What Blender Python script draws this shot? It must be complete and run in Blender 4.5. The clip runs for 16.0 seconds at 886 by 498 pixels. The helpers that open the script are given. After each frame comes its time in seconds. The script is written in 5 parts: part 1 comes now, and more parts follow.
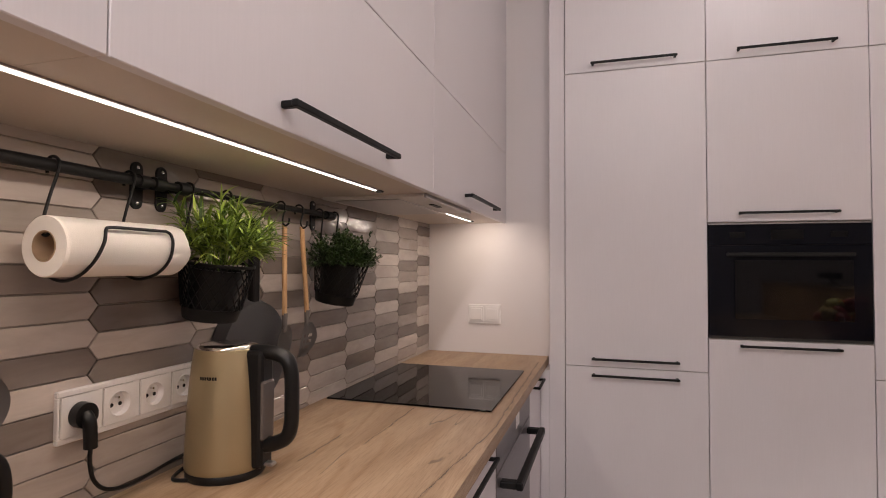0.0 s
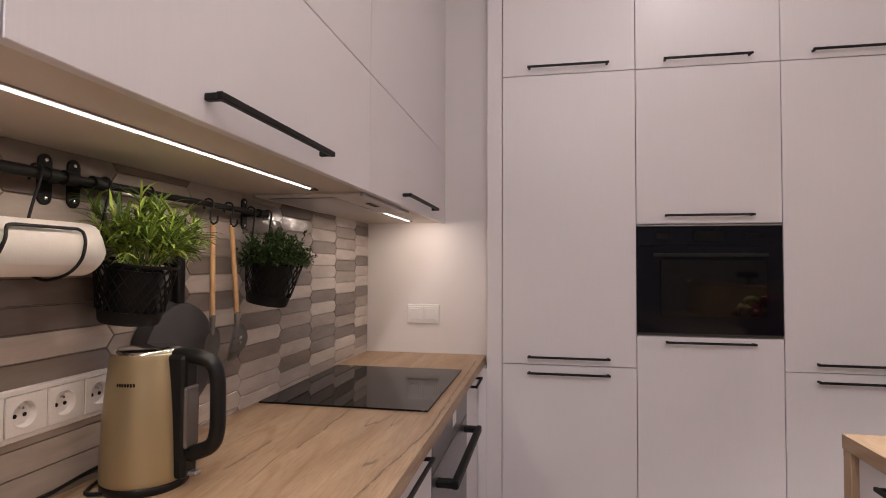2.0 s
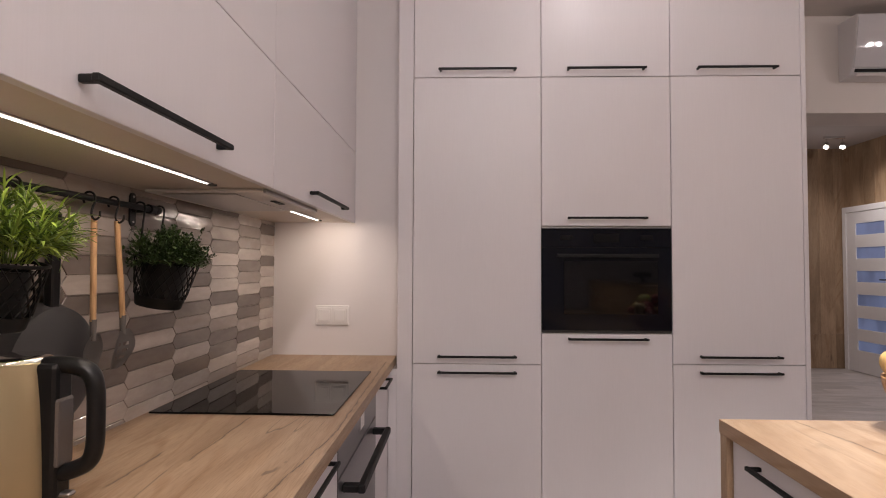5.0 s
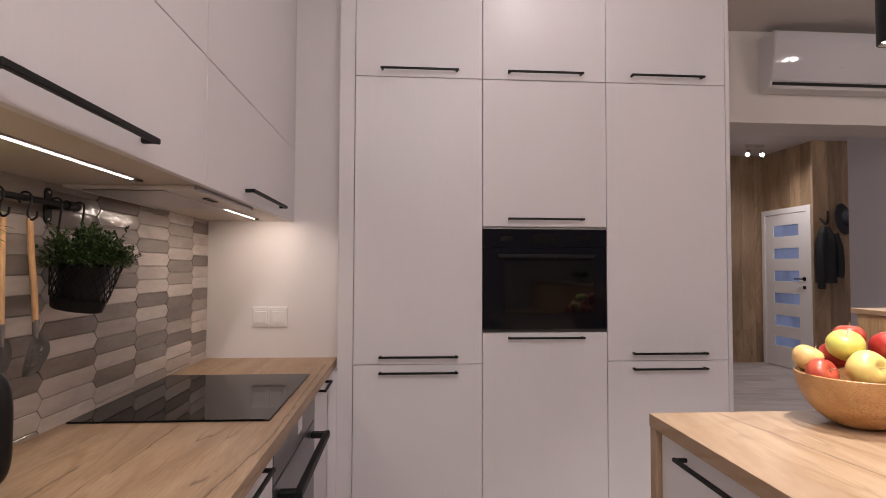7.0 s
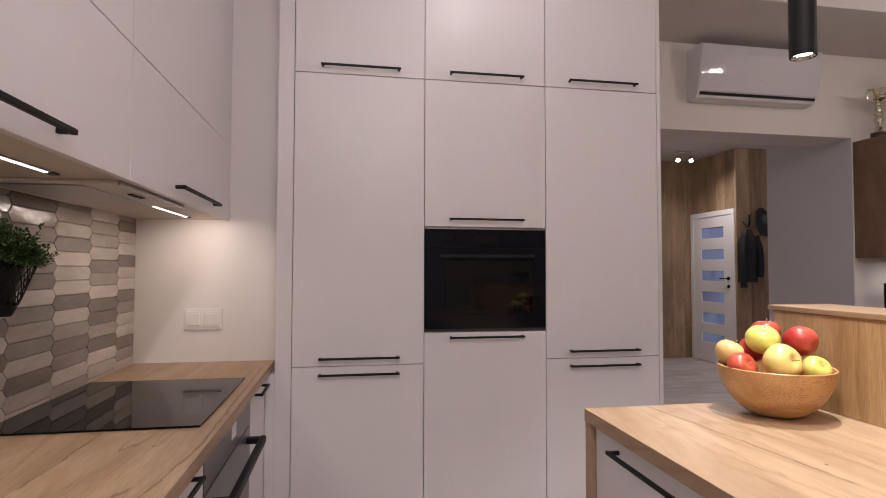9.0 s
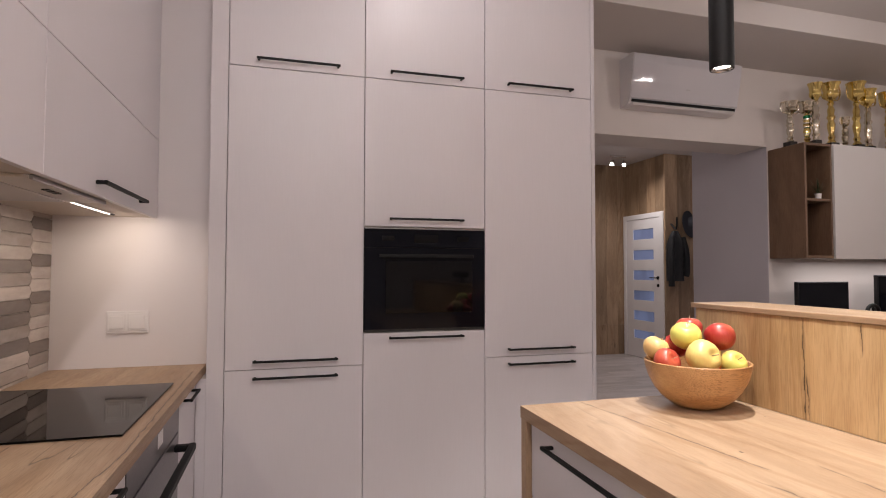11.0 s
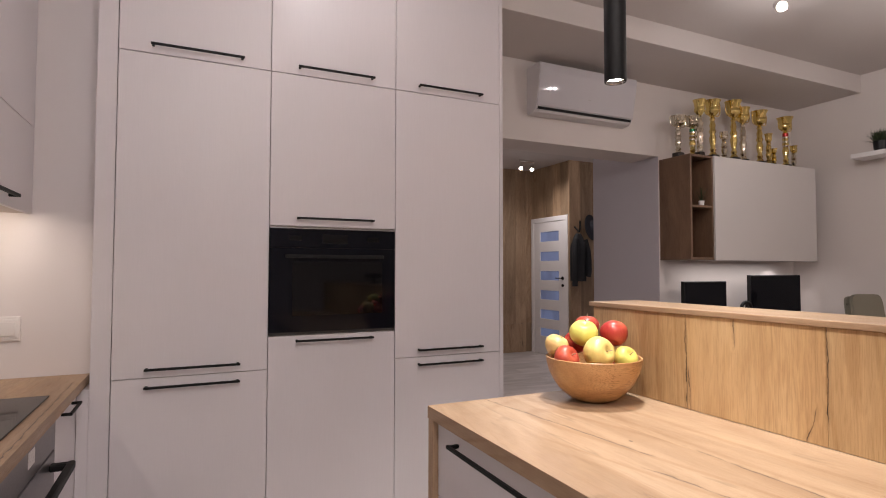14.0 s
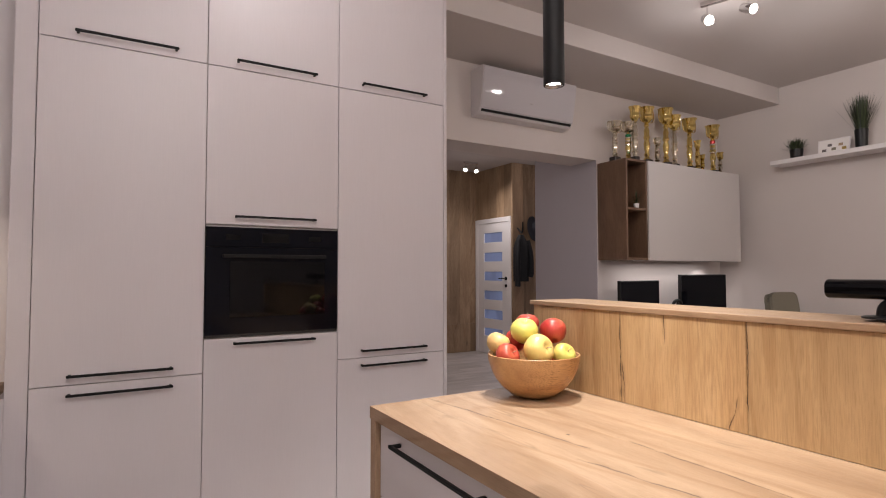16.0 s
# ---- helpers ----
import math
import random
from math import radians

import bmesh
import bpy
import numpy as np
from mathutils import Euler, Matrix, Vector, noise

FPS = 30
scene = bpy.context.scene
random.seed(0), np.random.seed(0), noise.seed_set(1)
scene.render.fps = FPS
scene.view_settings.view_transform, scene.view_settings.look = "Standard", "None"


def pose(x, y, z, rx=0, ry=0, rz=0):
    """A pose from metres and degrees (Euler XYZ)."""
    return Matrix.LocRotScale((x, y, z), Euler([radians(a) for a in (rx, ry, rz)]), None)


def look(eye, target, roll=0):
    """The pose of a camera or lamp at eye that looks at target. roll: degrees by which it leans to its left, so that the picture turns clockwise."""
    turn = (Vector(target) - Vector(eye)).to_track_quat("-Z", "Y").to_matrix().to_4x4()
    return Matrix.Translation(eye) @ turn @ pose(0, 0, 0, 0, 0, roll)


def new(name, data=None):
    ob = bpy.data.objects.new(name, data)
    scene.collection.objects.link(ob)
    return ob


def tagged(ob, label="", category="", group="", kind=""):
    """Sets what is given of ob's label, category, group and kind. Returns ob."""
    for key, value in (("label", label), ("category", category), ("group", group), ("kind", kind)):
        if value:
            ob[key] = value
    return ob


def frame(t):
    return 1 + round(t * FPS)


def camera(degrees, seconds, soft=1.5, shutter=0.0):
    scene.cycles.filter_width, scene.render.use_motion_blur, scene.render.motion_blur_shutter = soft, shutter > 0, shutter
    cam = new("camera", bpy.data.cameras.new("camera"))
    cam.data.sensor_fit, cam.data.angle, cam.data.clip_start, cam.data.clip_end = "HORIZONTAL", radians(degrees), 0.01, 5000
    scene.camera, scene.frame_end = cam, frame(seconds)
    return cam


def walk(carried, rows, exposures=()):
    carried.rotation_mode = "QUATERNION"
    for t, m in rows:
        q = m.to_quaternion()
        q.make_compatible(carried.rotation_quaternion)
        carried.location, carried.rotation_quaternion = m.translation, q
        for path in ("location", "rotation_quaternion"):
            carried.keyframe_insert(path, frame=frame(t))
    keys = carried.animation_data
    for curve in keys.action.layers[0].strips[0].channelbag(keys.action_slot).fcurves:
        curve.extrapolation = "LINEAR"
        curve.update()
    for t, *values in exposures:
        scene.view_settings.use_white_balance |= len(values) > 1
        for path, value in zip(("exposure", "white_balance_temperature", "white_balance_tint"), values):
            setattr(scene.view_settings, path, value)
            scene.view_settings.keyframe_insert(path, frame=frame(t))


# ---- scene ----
cam = camera(78.2, 16.0, soft=1.05)
ROWS = [
    (0.0, -0.1035, 0.0405, 1.3414, 16.920, 1.788, -0.269),
    (0.5, -0.1008, 0.0442, 1.3409, 15.402, 1.768, -0.245),
    (1.0, -0.0966, 0.0458, 1.3420, 13.873, 1.770, -0.234),
    (1.5, -0.0929, 0.0476, 1.3420, 12.318, 1.783, -0.240),
    (2.0, -0.0897, 0.0492, 1.3413, 10.819, 1.809, -0.253),
    (2.5, -0.0850, 0.0501, 1.3404, 9.315, 1.841, -0.262),
    (3.0, -0.0811, 0.0509, 1.3393, 7.829, 1.887, -0.265),
    (3.5, -0.0775, 0.0535, 1.3384, 6.338, 1.924, -0.256),
    (4.0, -0.0760, 0.0565, 1.3375, 4.834, 1.943, -0.251),
    (6.5, -0.0671, 0.0672, 1.3392, -2.607, 1.956, -0.222),
    (7.0, -0.0635, 0.0684, 1.3387, -4.057, 1.977, -0.209),
    (7.5, -0.0612, 0.0696, 1.3376, -5.526, 2.015, -0.172),
    (8.0, -0.0578, 0.0719, 1.3358, -6.983, 2.047, -0.153),
    (8.5, -0.0541, 0.0732, 1.3352, -8.461, 2.076, -0.141),
    (9.0, -0.0507, 0.0729, 1.3348, -9.892, 2.080, -0.132),
    (11.5, -0.0373, 0.0707, 1.3355, -17.480, 2.101, -0.102),
    (12.0, -0.0350, 0.0701, 1.3359, -18.972, 2.128, -0.095),
    (12.5, -0.0322, 0.0702, 1.3351, -20.429, 2.138, -0.085),
    (13.0, -0.0281, 0.0706, 1.3354, -21.938, 2.154, -0.069),
    (13.5, -0.0240, 0.0700, 1.3354, -23.473, 2.171, -0.071),
    (14.0, -0.0207, 0.0693, 1.3353, -24.973, 2.181, -0.075),
    (14.5, -0.0178, 0.0698, 1.3357, -26.442, 2.195, -0.071),
    (15.0, -0.0153, 0.0691, 1.3351, -27.880, 2.218, -0.058),
    (15.5, -0.0141, 0.0672, 1.3330, -29.275, 2.249, -0.013),
    (16.0, -0.0142, 0.0641, 1.3292, -30.707, 2.297, 0.059),
]
walk(cam, [(t, pose(x, y, z, 90 + pitch, roll, yaw)) for t, x, y, z, yaw, pitch, roll in ROWS])

# ---- world, lights, exposure ----
world = bpy.data.worlds.new("evening")
scene.world = world
world.use_nodes = True
world.node_tree.nodes["Background"].inputs[0].default_value = (0.30, 0.32, 0.40, 1)
world.node_tree.nodes["Background"].inputs[1].default_value = 0.02
scene.view_settings.exposure = 0.0

WARM = (1.0, 0.83, 0.70)
SOFT = (1.0, 0.925, 0.92)
GLOW = (1.0, 0.88, 0.78)
GLOW_ROOM = (1.0, 0.875, 0.82)


def spot(place, target, power, size, blend, colour, radius):
    data = bpy.data.lights.new("spot_light", "SPOT")
    data.energy, data.spot_size, data.spot_blend, data.color, data.shadow_soft_size = power, radians(size), blend, colour, radius
    ob = new("spot_light", data)
    ob.matrix_world = look(place, target)
    return ob


def bulb(place, power, colour, radius):
    data = bpy.data.lights.new("bulb", "POINT")
    data.energy, data.color, data.shadow_soft_size = power, colour, radius
    ob = new("bulb", data)
    ob.location = place
    return ob


def strip_light(place, length, width, power, colour):
    data = bpy.data.lights.new("strip_light", "AREA")
    data.shape, data.size, data.size_y, data.energy, data.color = "RECTANGLE", width, length, power, colour
    ob = new("strip_light", data)
    ob.location = place
    return ob


strip_light((-0.745, 0.55, 1.548), 1.9, 0.012, 4.4, WARM)
strip_light((-0.745, 2.40, 1.548), 0.42, 0.012, 1.15, WARM)
spot((-0.700, 2.56, 1.548), (-0.690, 2.80, 1.30), 1.25, 150, 0.8, WARM, 0.012)
# the second pendant is added just out of view, for light on the island
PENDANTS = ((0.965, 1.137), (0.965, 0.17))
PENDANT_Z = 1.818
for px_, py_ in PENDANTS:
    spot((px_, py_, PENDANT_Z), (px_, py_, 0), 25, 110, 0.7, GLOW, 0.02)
# unseen ceiling light added for the island, placed by the bowl's round shadow
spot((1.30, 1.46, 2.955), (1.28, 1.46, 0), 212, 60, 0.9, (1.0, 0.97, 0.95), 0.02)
# unseen ceiling lights, added at places chosen to light the fronts evenly
UNSEEN_DOWNLIGHTS = ((0.20, 0.55, 14), (0.10, -1.0, 48), (1.2, -1.5, 12), (0.58, 2.00, 5.2))
for lx, ly, power in UNSEEN_DOWNLIGHTS:
    bulb((lx, ly, 2.86), power, SOFT, 0.03)
# one more unseen light, added out of view to brighten the kitchen
spot((0.20, -0.5, 2.955), (0.20, -0.3, 0), 36, 150, 0.6, SOFT, 0.035)
for lx, ly in ((3.06, 2.04), (3.13, 1.84)):
    bulb((lx, ly, 2.64), 2.6, SOFT, 0.02)
    spot((lx, ly, 2.64), (lx + 1.4, ly - 0.5, 1.3), 9.0, 165, 0.4, SOFT, 0.02)
# fill light added for the living room, with no lamp at its place
bulb((4.25, 0.1, 2.60), 33, GLOW_ROOM, 0.06)
for lx, ly in ((4.45, 6.75), (4.63, 6.75)):
    spot((lx, ly, 2.80), (lx - 0.3, ly - 0.6, 0), 23, 175, 1.0, SOFT, 0.04)
# fill light added for the hall's coat wall; no lamp hangs there
bulb((3.75, 5.0, 2.75), 29, SOFT, 0.08)

# ---- materials ----


def material(name, colour, rough=0.5, metal=0.0, coat=0.0, spec=0.5):
    m = bpy.data.materials.new(name)
    m.use_nodes = True
    b = m.node_tree.nodes["Principled BSDF"]
    b.inputs["Base Color"].default_value = (*colour, 1)
    b.inputs["Roughness"].default_value = rough
    b.inputs["Metallic"].default_value = metal
    b.inputs["Coat Weight"].default_value = coat
    b.inputs["Specular IOR Level"].default_value = spec
    return m


class Graph:
    """Short hand for the nodes of one material."""

    def __init__(self, m):
        self.tree = m.node_tree
        self.bsdf = self.tree.nodes["Principled BSDF"]

    def node(self, kind, **values):
        n = self.tree.nodes.new(kind)
        for key, value in values.items():
            n.inputs[key.replace("_", " ")].default_value = value
        return n

    def link(self, a, b):
        self.tree.links.new(a, b)

    def coords(self, scale=(1, 1, 1), turn=(0, 0, 0), shuffle=False):
        t = self.node("ShaderNodeTexCoord")
        mp = self.node("ShaderNodeMapping")
        mp.inputs["Scale"].default_value = scale
        mp.inputs["Rotation"].default_value = turn
        src = t.outputs["Object"]
        if shuffle:
            info = self.node("ShaderNodeObjectInfo")
            add = self.tree.nodes.new("ShaderNodeVectorMath")
            add.operation = "MULTIPLY_ADD"
            add.inputs[1].default_value = (7.3, 5.1, 9.7)
            self.link(info.outputs["Random"], add.inputs[0])
            self.link(src, add.inputs[2])
            src = add.outputs[0]
        self.link(src, mp.inputs["Vector"])
        return mp.outputs["Vector"]

    def noise(self, vector, scale, detail=4.0, rough=0.55, distort=0.0):
        n = self.node("ShaderNodeTexNoise", Scale=scale, Detail=detail, Roughness=rough, Distortion=distort)
        self.link(vector, n.inputs["Vector"])
        return n.outputs["Fac"]

    def ramp(self, fac, stops):
        r = self.tree.nodes.new("ShaderNodeValToRGB")
        els = r.color_ramp.elements
        while len(els) < len(stops):
            els.new(0.5)
        for el, (at, c) in zip(els, stops):
            el.position, el.color = at, (*c, 1)
        self.link(fac, r.inputs["Fac"])
        return r.outputs["Color"]

    def mix(self, fac, a, b, mode="MIX"):
        n = self.tree.nodes.new("ShaderNodeMix")
        n.data_type, n.blend_type = "RGBA", mode
        for s, v in ((n.inputs[0], fac), (n.inputs[6], a), (n.inputs[7], b)):
            if isinstance(v, (int, float)):
                s.default_value = v
            elif isinstance(v, tuple):
                s.default_value = (*v, 1)
            else:
                self.link(v, s)
        return n.outputs[2]

    def bump(self, height, strength, distance=0.002):
        b = self.node("ShaderNodeBump", Strength=strength, Distance=distance)
        self.link(height, b.inputs["Height"])
        self.link(b.outputs["Normal"], self.bsdf.inputs["Normal"])

    def colour(self, c):
        self.link(c, self.bsdf.inputs["Base Color"])

    def rough(self, fac, lo, hi):
        m = self.node("ShaderNodeMapRange")
        m.inputs["To Min"].default_value, m.inputs["To Max"].default_value = lo, hi
        self.link(fac, m.inputs["Value"])
        self.link(m.outputs[0], self.bsdf.inputs["Roughness"])


def painted(name, colour, rough, speck=0.04, scale=14.0, bump=0.05, spec=0.5):
    m = material(name, colour, rough, spec=spec)
    g = Graph(m)
    v = g.coords()
    big = g.noise(v, 1.3, 3)
    fine = g.noise(v, scale * 14, 3)
    lo = tuple(c * (1 - speck) for c in colour)
    g.colour(g.ramp(big, ((0.3, lo), (0.7, colour))))
    g.rough(fine, rough - 0.05, rough + 0.07)
    g.bump(fine, bump, 0.001)
    return m


def lacquer(name, colour):
    """Matt front with a faint upright grain."""
    m = material(name, colour, 0.38)
    g = Graph(m)
    v = g.coords((1, 1, 0.04), shuffle=True)
    grain = g.noise(v, 260, 5, 0.6)
    cloud = g.noise(g.coords((1, 1, 0.5), shuffle=True), 2.2, 2)
    a = g.ramp(grain, ((0.35, tuple(c * 0.955 for c in colour)), (0.65, colour)))
    g.colour(g.mix(0.5, a, g.ramp(cloud, ((0.35, tuple(c * 0.95 for c in colour)), (0.65, colour)))))
    g.rough(grain, 0.33, 0.46)
    g.bump(grain, 0.06, 0.0006)
    return m


def oak(name, light, mid, dark, along, rough=0.48, crack=0.5, shuffle=False, pore=0.36, seams=(), cross=0, tone=0.0, ripple=0.3, length=0.05):
    """Knotty wood whose grain runs along the axis given (0, 1 or 2).

    seams are open cracks (start, slope, from, to): their place across the grain
    and the stretch along it.
    """
    m = material(name, mid, rough)
    g = Graph(m)

    def stretched(k):
        s = [1.0, 1.0, 1.0]
        s[along] = k
        return g.coords(tuple(s), shuffle=shuffle)

    def calc(op, a, b=None, c=None):
        n = g.tree.nodes.new("ShaderNodeMath")
        n.operation = op
        for k, v in enumerate((a, b, c)):
            if isinstance(v, (int, float)):
                n.inputs[k].default_value = v
            elif v is not None:
                g.link(v, n.inputs[k])
        return n.outputs[0]

    def step(value, lo, hi, a=0.0, b=1.0):
        n = g.node("ShaderNodeMapRange")
        n.interpolation_type = "SMOOTHSTEP"
        for key, v in (("From Min", lo), ("From Max", hi), ("To Min", a), ("To Max", b)):
            n.inputs[key].default_value = v
        g.link(value, n.inputs["Value"])
        return n.outputs[0]

    long, short = stretched(length), stretched(0.2)
    # broad pale and brown streaks
    c = g.ramp(g.noise(short, 3.6, 5, 0.62, 1.5), ((0.28, tuple(a * 0.7 + b * 0.3 for a, b in zip(mid, dark))), (0.42, mid), (0.62, light)))
    streak = g.noise(long, 24, 5, 0.62, 0.5)
    c = g.mix(0.6, c, g.ramp(streak, ((0.30, (0.82, 0.77, 0.71)), (0.50, (0.97, 0.965, 0.96)), (0.70, (1.08, 1.08, 1.08)))), "MULTIPLY")
    # growth rings that show as arches in places
    sine = calc("SINE", calc("MULTIPLY", g.noise(short, 2.1, 2, 0.4, 0.6), 110.0))
    rings = g.ramp(sine, ((0.0, (1, 1, 1)), (0.5, (1, 1, 1)), (1.0, (0.84, 0.77, 0.70))))
    fade = g.ramp(g.noise(short, 2.9, 2), ((0.45, (0, 0, 0)), (0.60, (0.85, 0.85, 0.85))))
    c = g.mix(fade, c, g.mix(1.0, c, rings, "MULTIPLY"))
    # wavy grain, a finger's width apart, in some areas
    wavy = g.noise(stretched(length * 1.6), 125, 3, 0.55, 1.0)
    area = g.ramp(g.noise(short, 3.1, 1), ((0.42, (0.15, 0.15, 0.15)), (0.58, (1, 1, 1))))
    c = g.mix(calc("MULTIPLY", area, ripple), c, g.mix(1.0, c, g.ramp(wavy, ((0.36, (0.76, 0.70, 0.64)), (0.58, (1.06, 1.06, 1.05)))), "MULTIPLY"))
    # small knots
    knots = g.noise(stretched(0.4), 13, 2, 0.4, 0.5)
    c = g.mix(g.ramp(knots, ((0.725, (0, 0, 0)), (0.76, (0.85 * crack, 0.85 * crack, 0.85 * crack)))), c, tuple(x * 0.4 for x in dark))
    # short drying cracks
    line = calc("ABSOLUTE", calc("SUBTRACT", g.noise(stretched(0.05), 7.5, 3, 0.42, 0.3), 0.5))
    gate = g.ramp(g.noise(stretched(0.35), 3.4, 2), ((0.55, (0, 0, 0)), (0.62, (crack, crack, crack))))
    open_ = calc("MULTIPLY", g.ramp(line, ((0.0, (1, 1, 1)), (0.0016, (0.8, 0.8, 0.8)), (0.004, (0, 0, 0)))), gate)
    if seams:
        raw = g.node("ShaderNodeTexCoord").outputs["Object"]
        axes = g.node("ShaderNodeSeparateXYZ")
        g.link(raw, axes.inputs[0])
        far, side = axes.outputs[along], axes.outputs[cross]
        wob = g.node("ShaderNodeMapping")
        g.link(raw, wob.inputs["Vector"])
        sway = calc("MULTIPLY_ADD", g.noise(wob.outputs[0], 13, 4, 0.65), 0.022, -0.011)
        thick = g.noise(wob.outputs[0], 26, 2)
        for start, slope, lo, hi in seams:
            off = calc("ABSOLUTE", calc("SUBTRACT", calc("SUBTRACT", side, calc("MULTIPLY_ADD", far, slope, start)), sway))
            off = calc("DIVIDE", off, calc("MULTIPLY_ADD", thick, 2.4, -0.45))
            ends = calc("MULTIPLY", step(far, lo, lo + 0.03), step(far, hi - 0.03, hi, 1.0, 0.0))
            core = calc("MULTIPLY", step(off, 0.0006, 0.0021, 1.0, 0.0), ends)
            halo = calc("MULTIPLY", step(off, 0.0, 0.013, 0.42, 0.0), ends)
            c = g.mix(halo, c, tuple(x * 0.9 for x in dark))
            open_ = calc("MAXIMUM", open_, core)
    c = g.mix(open_, c, tuple(x * 0.32 for x in dark))
    pores = g.noise(long, 330, 3, 0.6, 0.3)
    c = g.mix(pore, c, g.ramp(pores, ((0.38, (0.55, 0.49, 0.43)), (0.50, (1, 1, 1)))), "MULTIPLY")
    if tone:
        info = g.node("ShaderNodeObjectInfo")
        c = g.mix(1.0, c, g.ramp(info.outputs["Random"], ((0.0, (1 - tone,) * 3), (1.0, (1 + tone,) * 3))), "MULTIPLY")
    g.colour(c)
    g.rough(streak, rough - 0.08, rough + 0.12)
    g.bump(calc("SUBTRACT", calc("MULTIPLY_ADD", wavy, 0.6, pores), open_), 0.5, 0.0016)
    return m


FRONT = lacquer("white_lacquer", (0.70, 0.668, 0.69))
CARCASS = painted("carcass_white", (0.72, 0.68, 0.65), 0.5)
PLASTER = painted("plaster", (0.67, 0.615, 0.585), 0.85, 0.05, 20, 0.25)
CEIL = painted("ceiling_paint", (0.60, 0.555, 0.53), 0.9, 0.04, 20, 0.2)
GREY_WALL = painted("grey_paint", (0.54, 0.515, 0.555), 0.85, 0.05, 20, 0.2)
PANEL = painted("wall_panel", (0.765, 0.722, 0.722), 0.45, 0.03)
UNDER = painted("underside_board", (0.56, 0.48, 0.41), 0.42, 0.06)
WALL_SEAMS = ((-0.690, 0.003, 1.27, 1.67), (-0.555, 0.10, 0.86, 1.52), (-0.387, -0.012, 1.46, 2.60), (-0.80, 0.02, 1.12, 1.36), (-0.62, 0.04, 0.70, 0.98))
ISLAND_SEAMS = ((1.0997, -0.123, 1.02, 1.70), (1.077, 0.02, 0.45, 1.03), (1.056, -0.163, 0.66, 1.0))
BAR_SEAMS = ((1.291, 0.02, 0.88, 1.21), (1.262, 0.04, 0.88, 1.04), (1.1455, 0.0, 1.10, 1.21), (0.8925, 0.0, 0.95, 1.21), (1.217, -0.30, 0.88, 1.0))
OAK_LIGHT, OAK_MID, OAK_DARK = (0.432, 0.305, 0.200), (0.342, 0.227, 0.141), (0.184, 0.106, 0.060)
OAK_Y = oak("oak_board", OAK_LIGHT, OAK_MID, OAK_DARK, 1, 0.46, 0.9, True, 0.26)
OAK_WALL = oak("oak_worktop", OAK_LIGHT, OAK_MID, OAK_DARK, 1, 0.44, 0.8, True, 0.42, WALL_SEAMS, 0, 0.0, 0.45)
OAK_ISLAND = oak("oak_island", OAK_LIGHT, OAK_MID, OAK_DARK, 1, 0.46, 0.35, True, 0.24, ISLAND_SEAMS, 0, 0.0, 0.2)
# worktop's darker oak, not the bar's: shade on the end panel put in colour
OAK_END = oak("oak_end_panel", OAK_LIGHT, OAK_MID, OAK_DARK, 2, 0.48, 0.6, True, 0.3)
OAK_Z = oak("oak_panel", (0.585, 0.415, 0.228), (0.485, 0.322, 0.163), (0.28, 0.162, 0.074), 2, 0.5, 0.85, True, 0.30, BAR_SEAMS, 1, 0.09, 0.55, 0.045)
WALNUT = oak("walnut_board", (0.21, 0.125, 0.075), (0.155, 0.09, 0.055), (0.095, 0.055, 0.034), 2, 0.5, 0.2, True)
HALL_WOOD = oak("hall_cladding", (0.38, 0.262, 0.165), (0.275, 0.182, 0.110), (0.155, 0.096, 0.056), 2, 0.5, 0.5, True, 0.36, (), 0, 0.2)
FLOOR_WOOD = oak("grey_laminate", (0.60, 0.555, 0.54), (0.48, 0.44, 0.425), (0.30, 0.275, 0.265), 0, 0.42, 0.3, True, 0.36, (), 0, 0.12)
BOWL_WOOD = oak("bowl_wood", (0.68, 0.43, 0.21), (0.54, 0.305, 0.13), (0.33, 0.16, 0.06), 0, 0.34, 0.0, False, 0.75)
SPOON_WOOD = oak("beech", (0.66, 0.43, 0.23), (0.58, 0.36, 0.18), (0.46, 0.26, 0.12), 2, 0.5, 0.0)
BLACK = painted("black_metal", (0.0045, 0.0045, 0.005), 0.55, 0.2, 14.0, 0.05, 0.3)
BLACK_PLASTIC = painted("black_plastic", (0.0045, 0.0045, 0.005), 0.38, 0.2, 14.0, 0.05, 0.35)
GLASS_BLACK = material("black_glass", (0.003, 0.003, 0.004), 0.05, 0, 0.0, 0.24)
GLASS_GREY = material("oven_glass", (0.0045, 0.005, 0.0085), 0.07, 0, 0.0, 0.14)
HOB_GLASS = material("hob_glass", (0.003, 0.003, 0.0035), 0.04, 0, 0.0, 0.13)
STEEL = material("brushed_steel", (0.42, 0.40, 0.40), 0.32, 1.0)
OVEN_STEEL = painted("dark_oven_steel", (0.16, 0.148, 0.152), 0.3, 0.08)
OVEN_STEEL.node_tree.nodes["Principled BSDF"].inputs["Metallic"].default_value = 0.75
CHROME = material("chrome", (0.75, 0.73, 0.72), 0.12, 1.0)
GROUT = painted("grout", (0.38, 0.33, 0.29), 0.9)
PAPER = painted("paper", (0.90, 0.87, 0.84), 0.95, 0.05, 30, 0.5)
CARD = painted("cardboard", (0.42, 0.30, 0.20), 0.9)
WHITE_PLASTIC = painted("white_plastic", (0.80, 0.77, 0.765), 0.28, 0.02)
AC_SHELL = painted("satin_white_shell", (0.66, 0.632, 0.635), 0.3, 0.02)
GLOSS_WHITE = material("gloss_white", (0.50, 0.48, 0.50), 0.035, spec=0.3)
GOLD = material("gold", (0.76, 0.59, 0.22), 0.09, 1.0)
SILVER = material("silver", (0.70, 0.65, 0.54), 0.12, 1.0)
MARBLE = painted("dark_marble", (0.035, 0.028, 0.026), 0.2, 0.4)
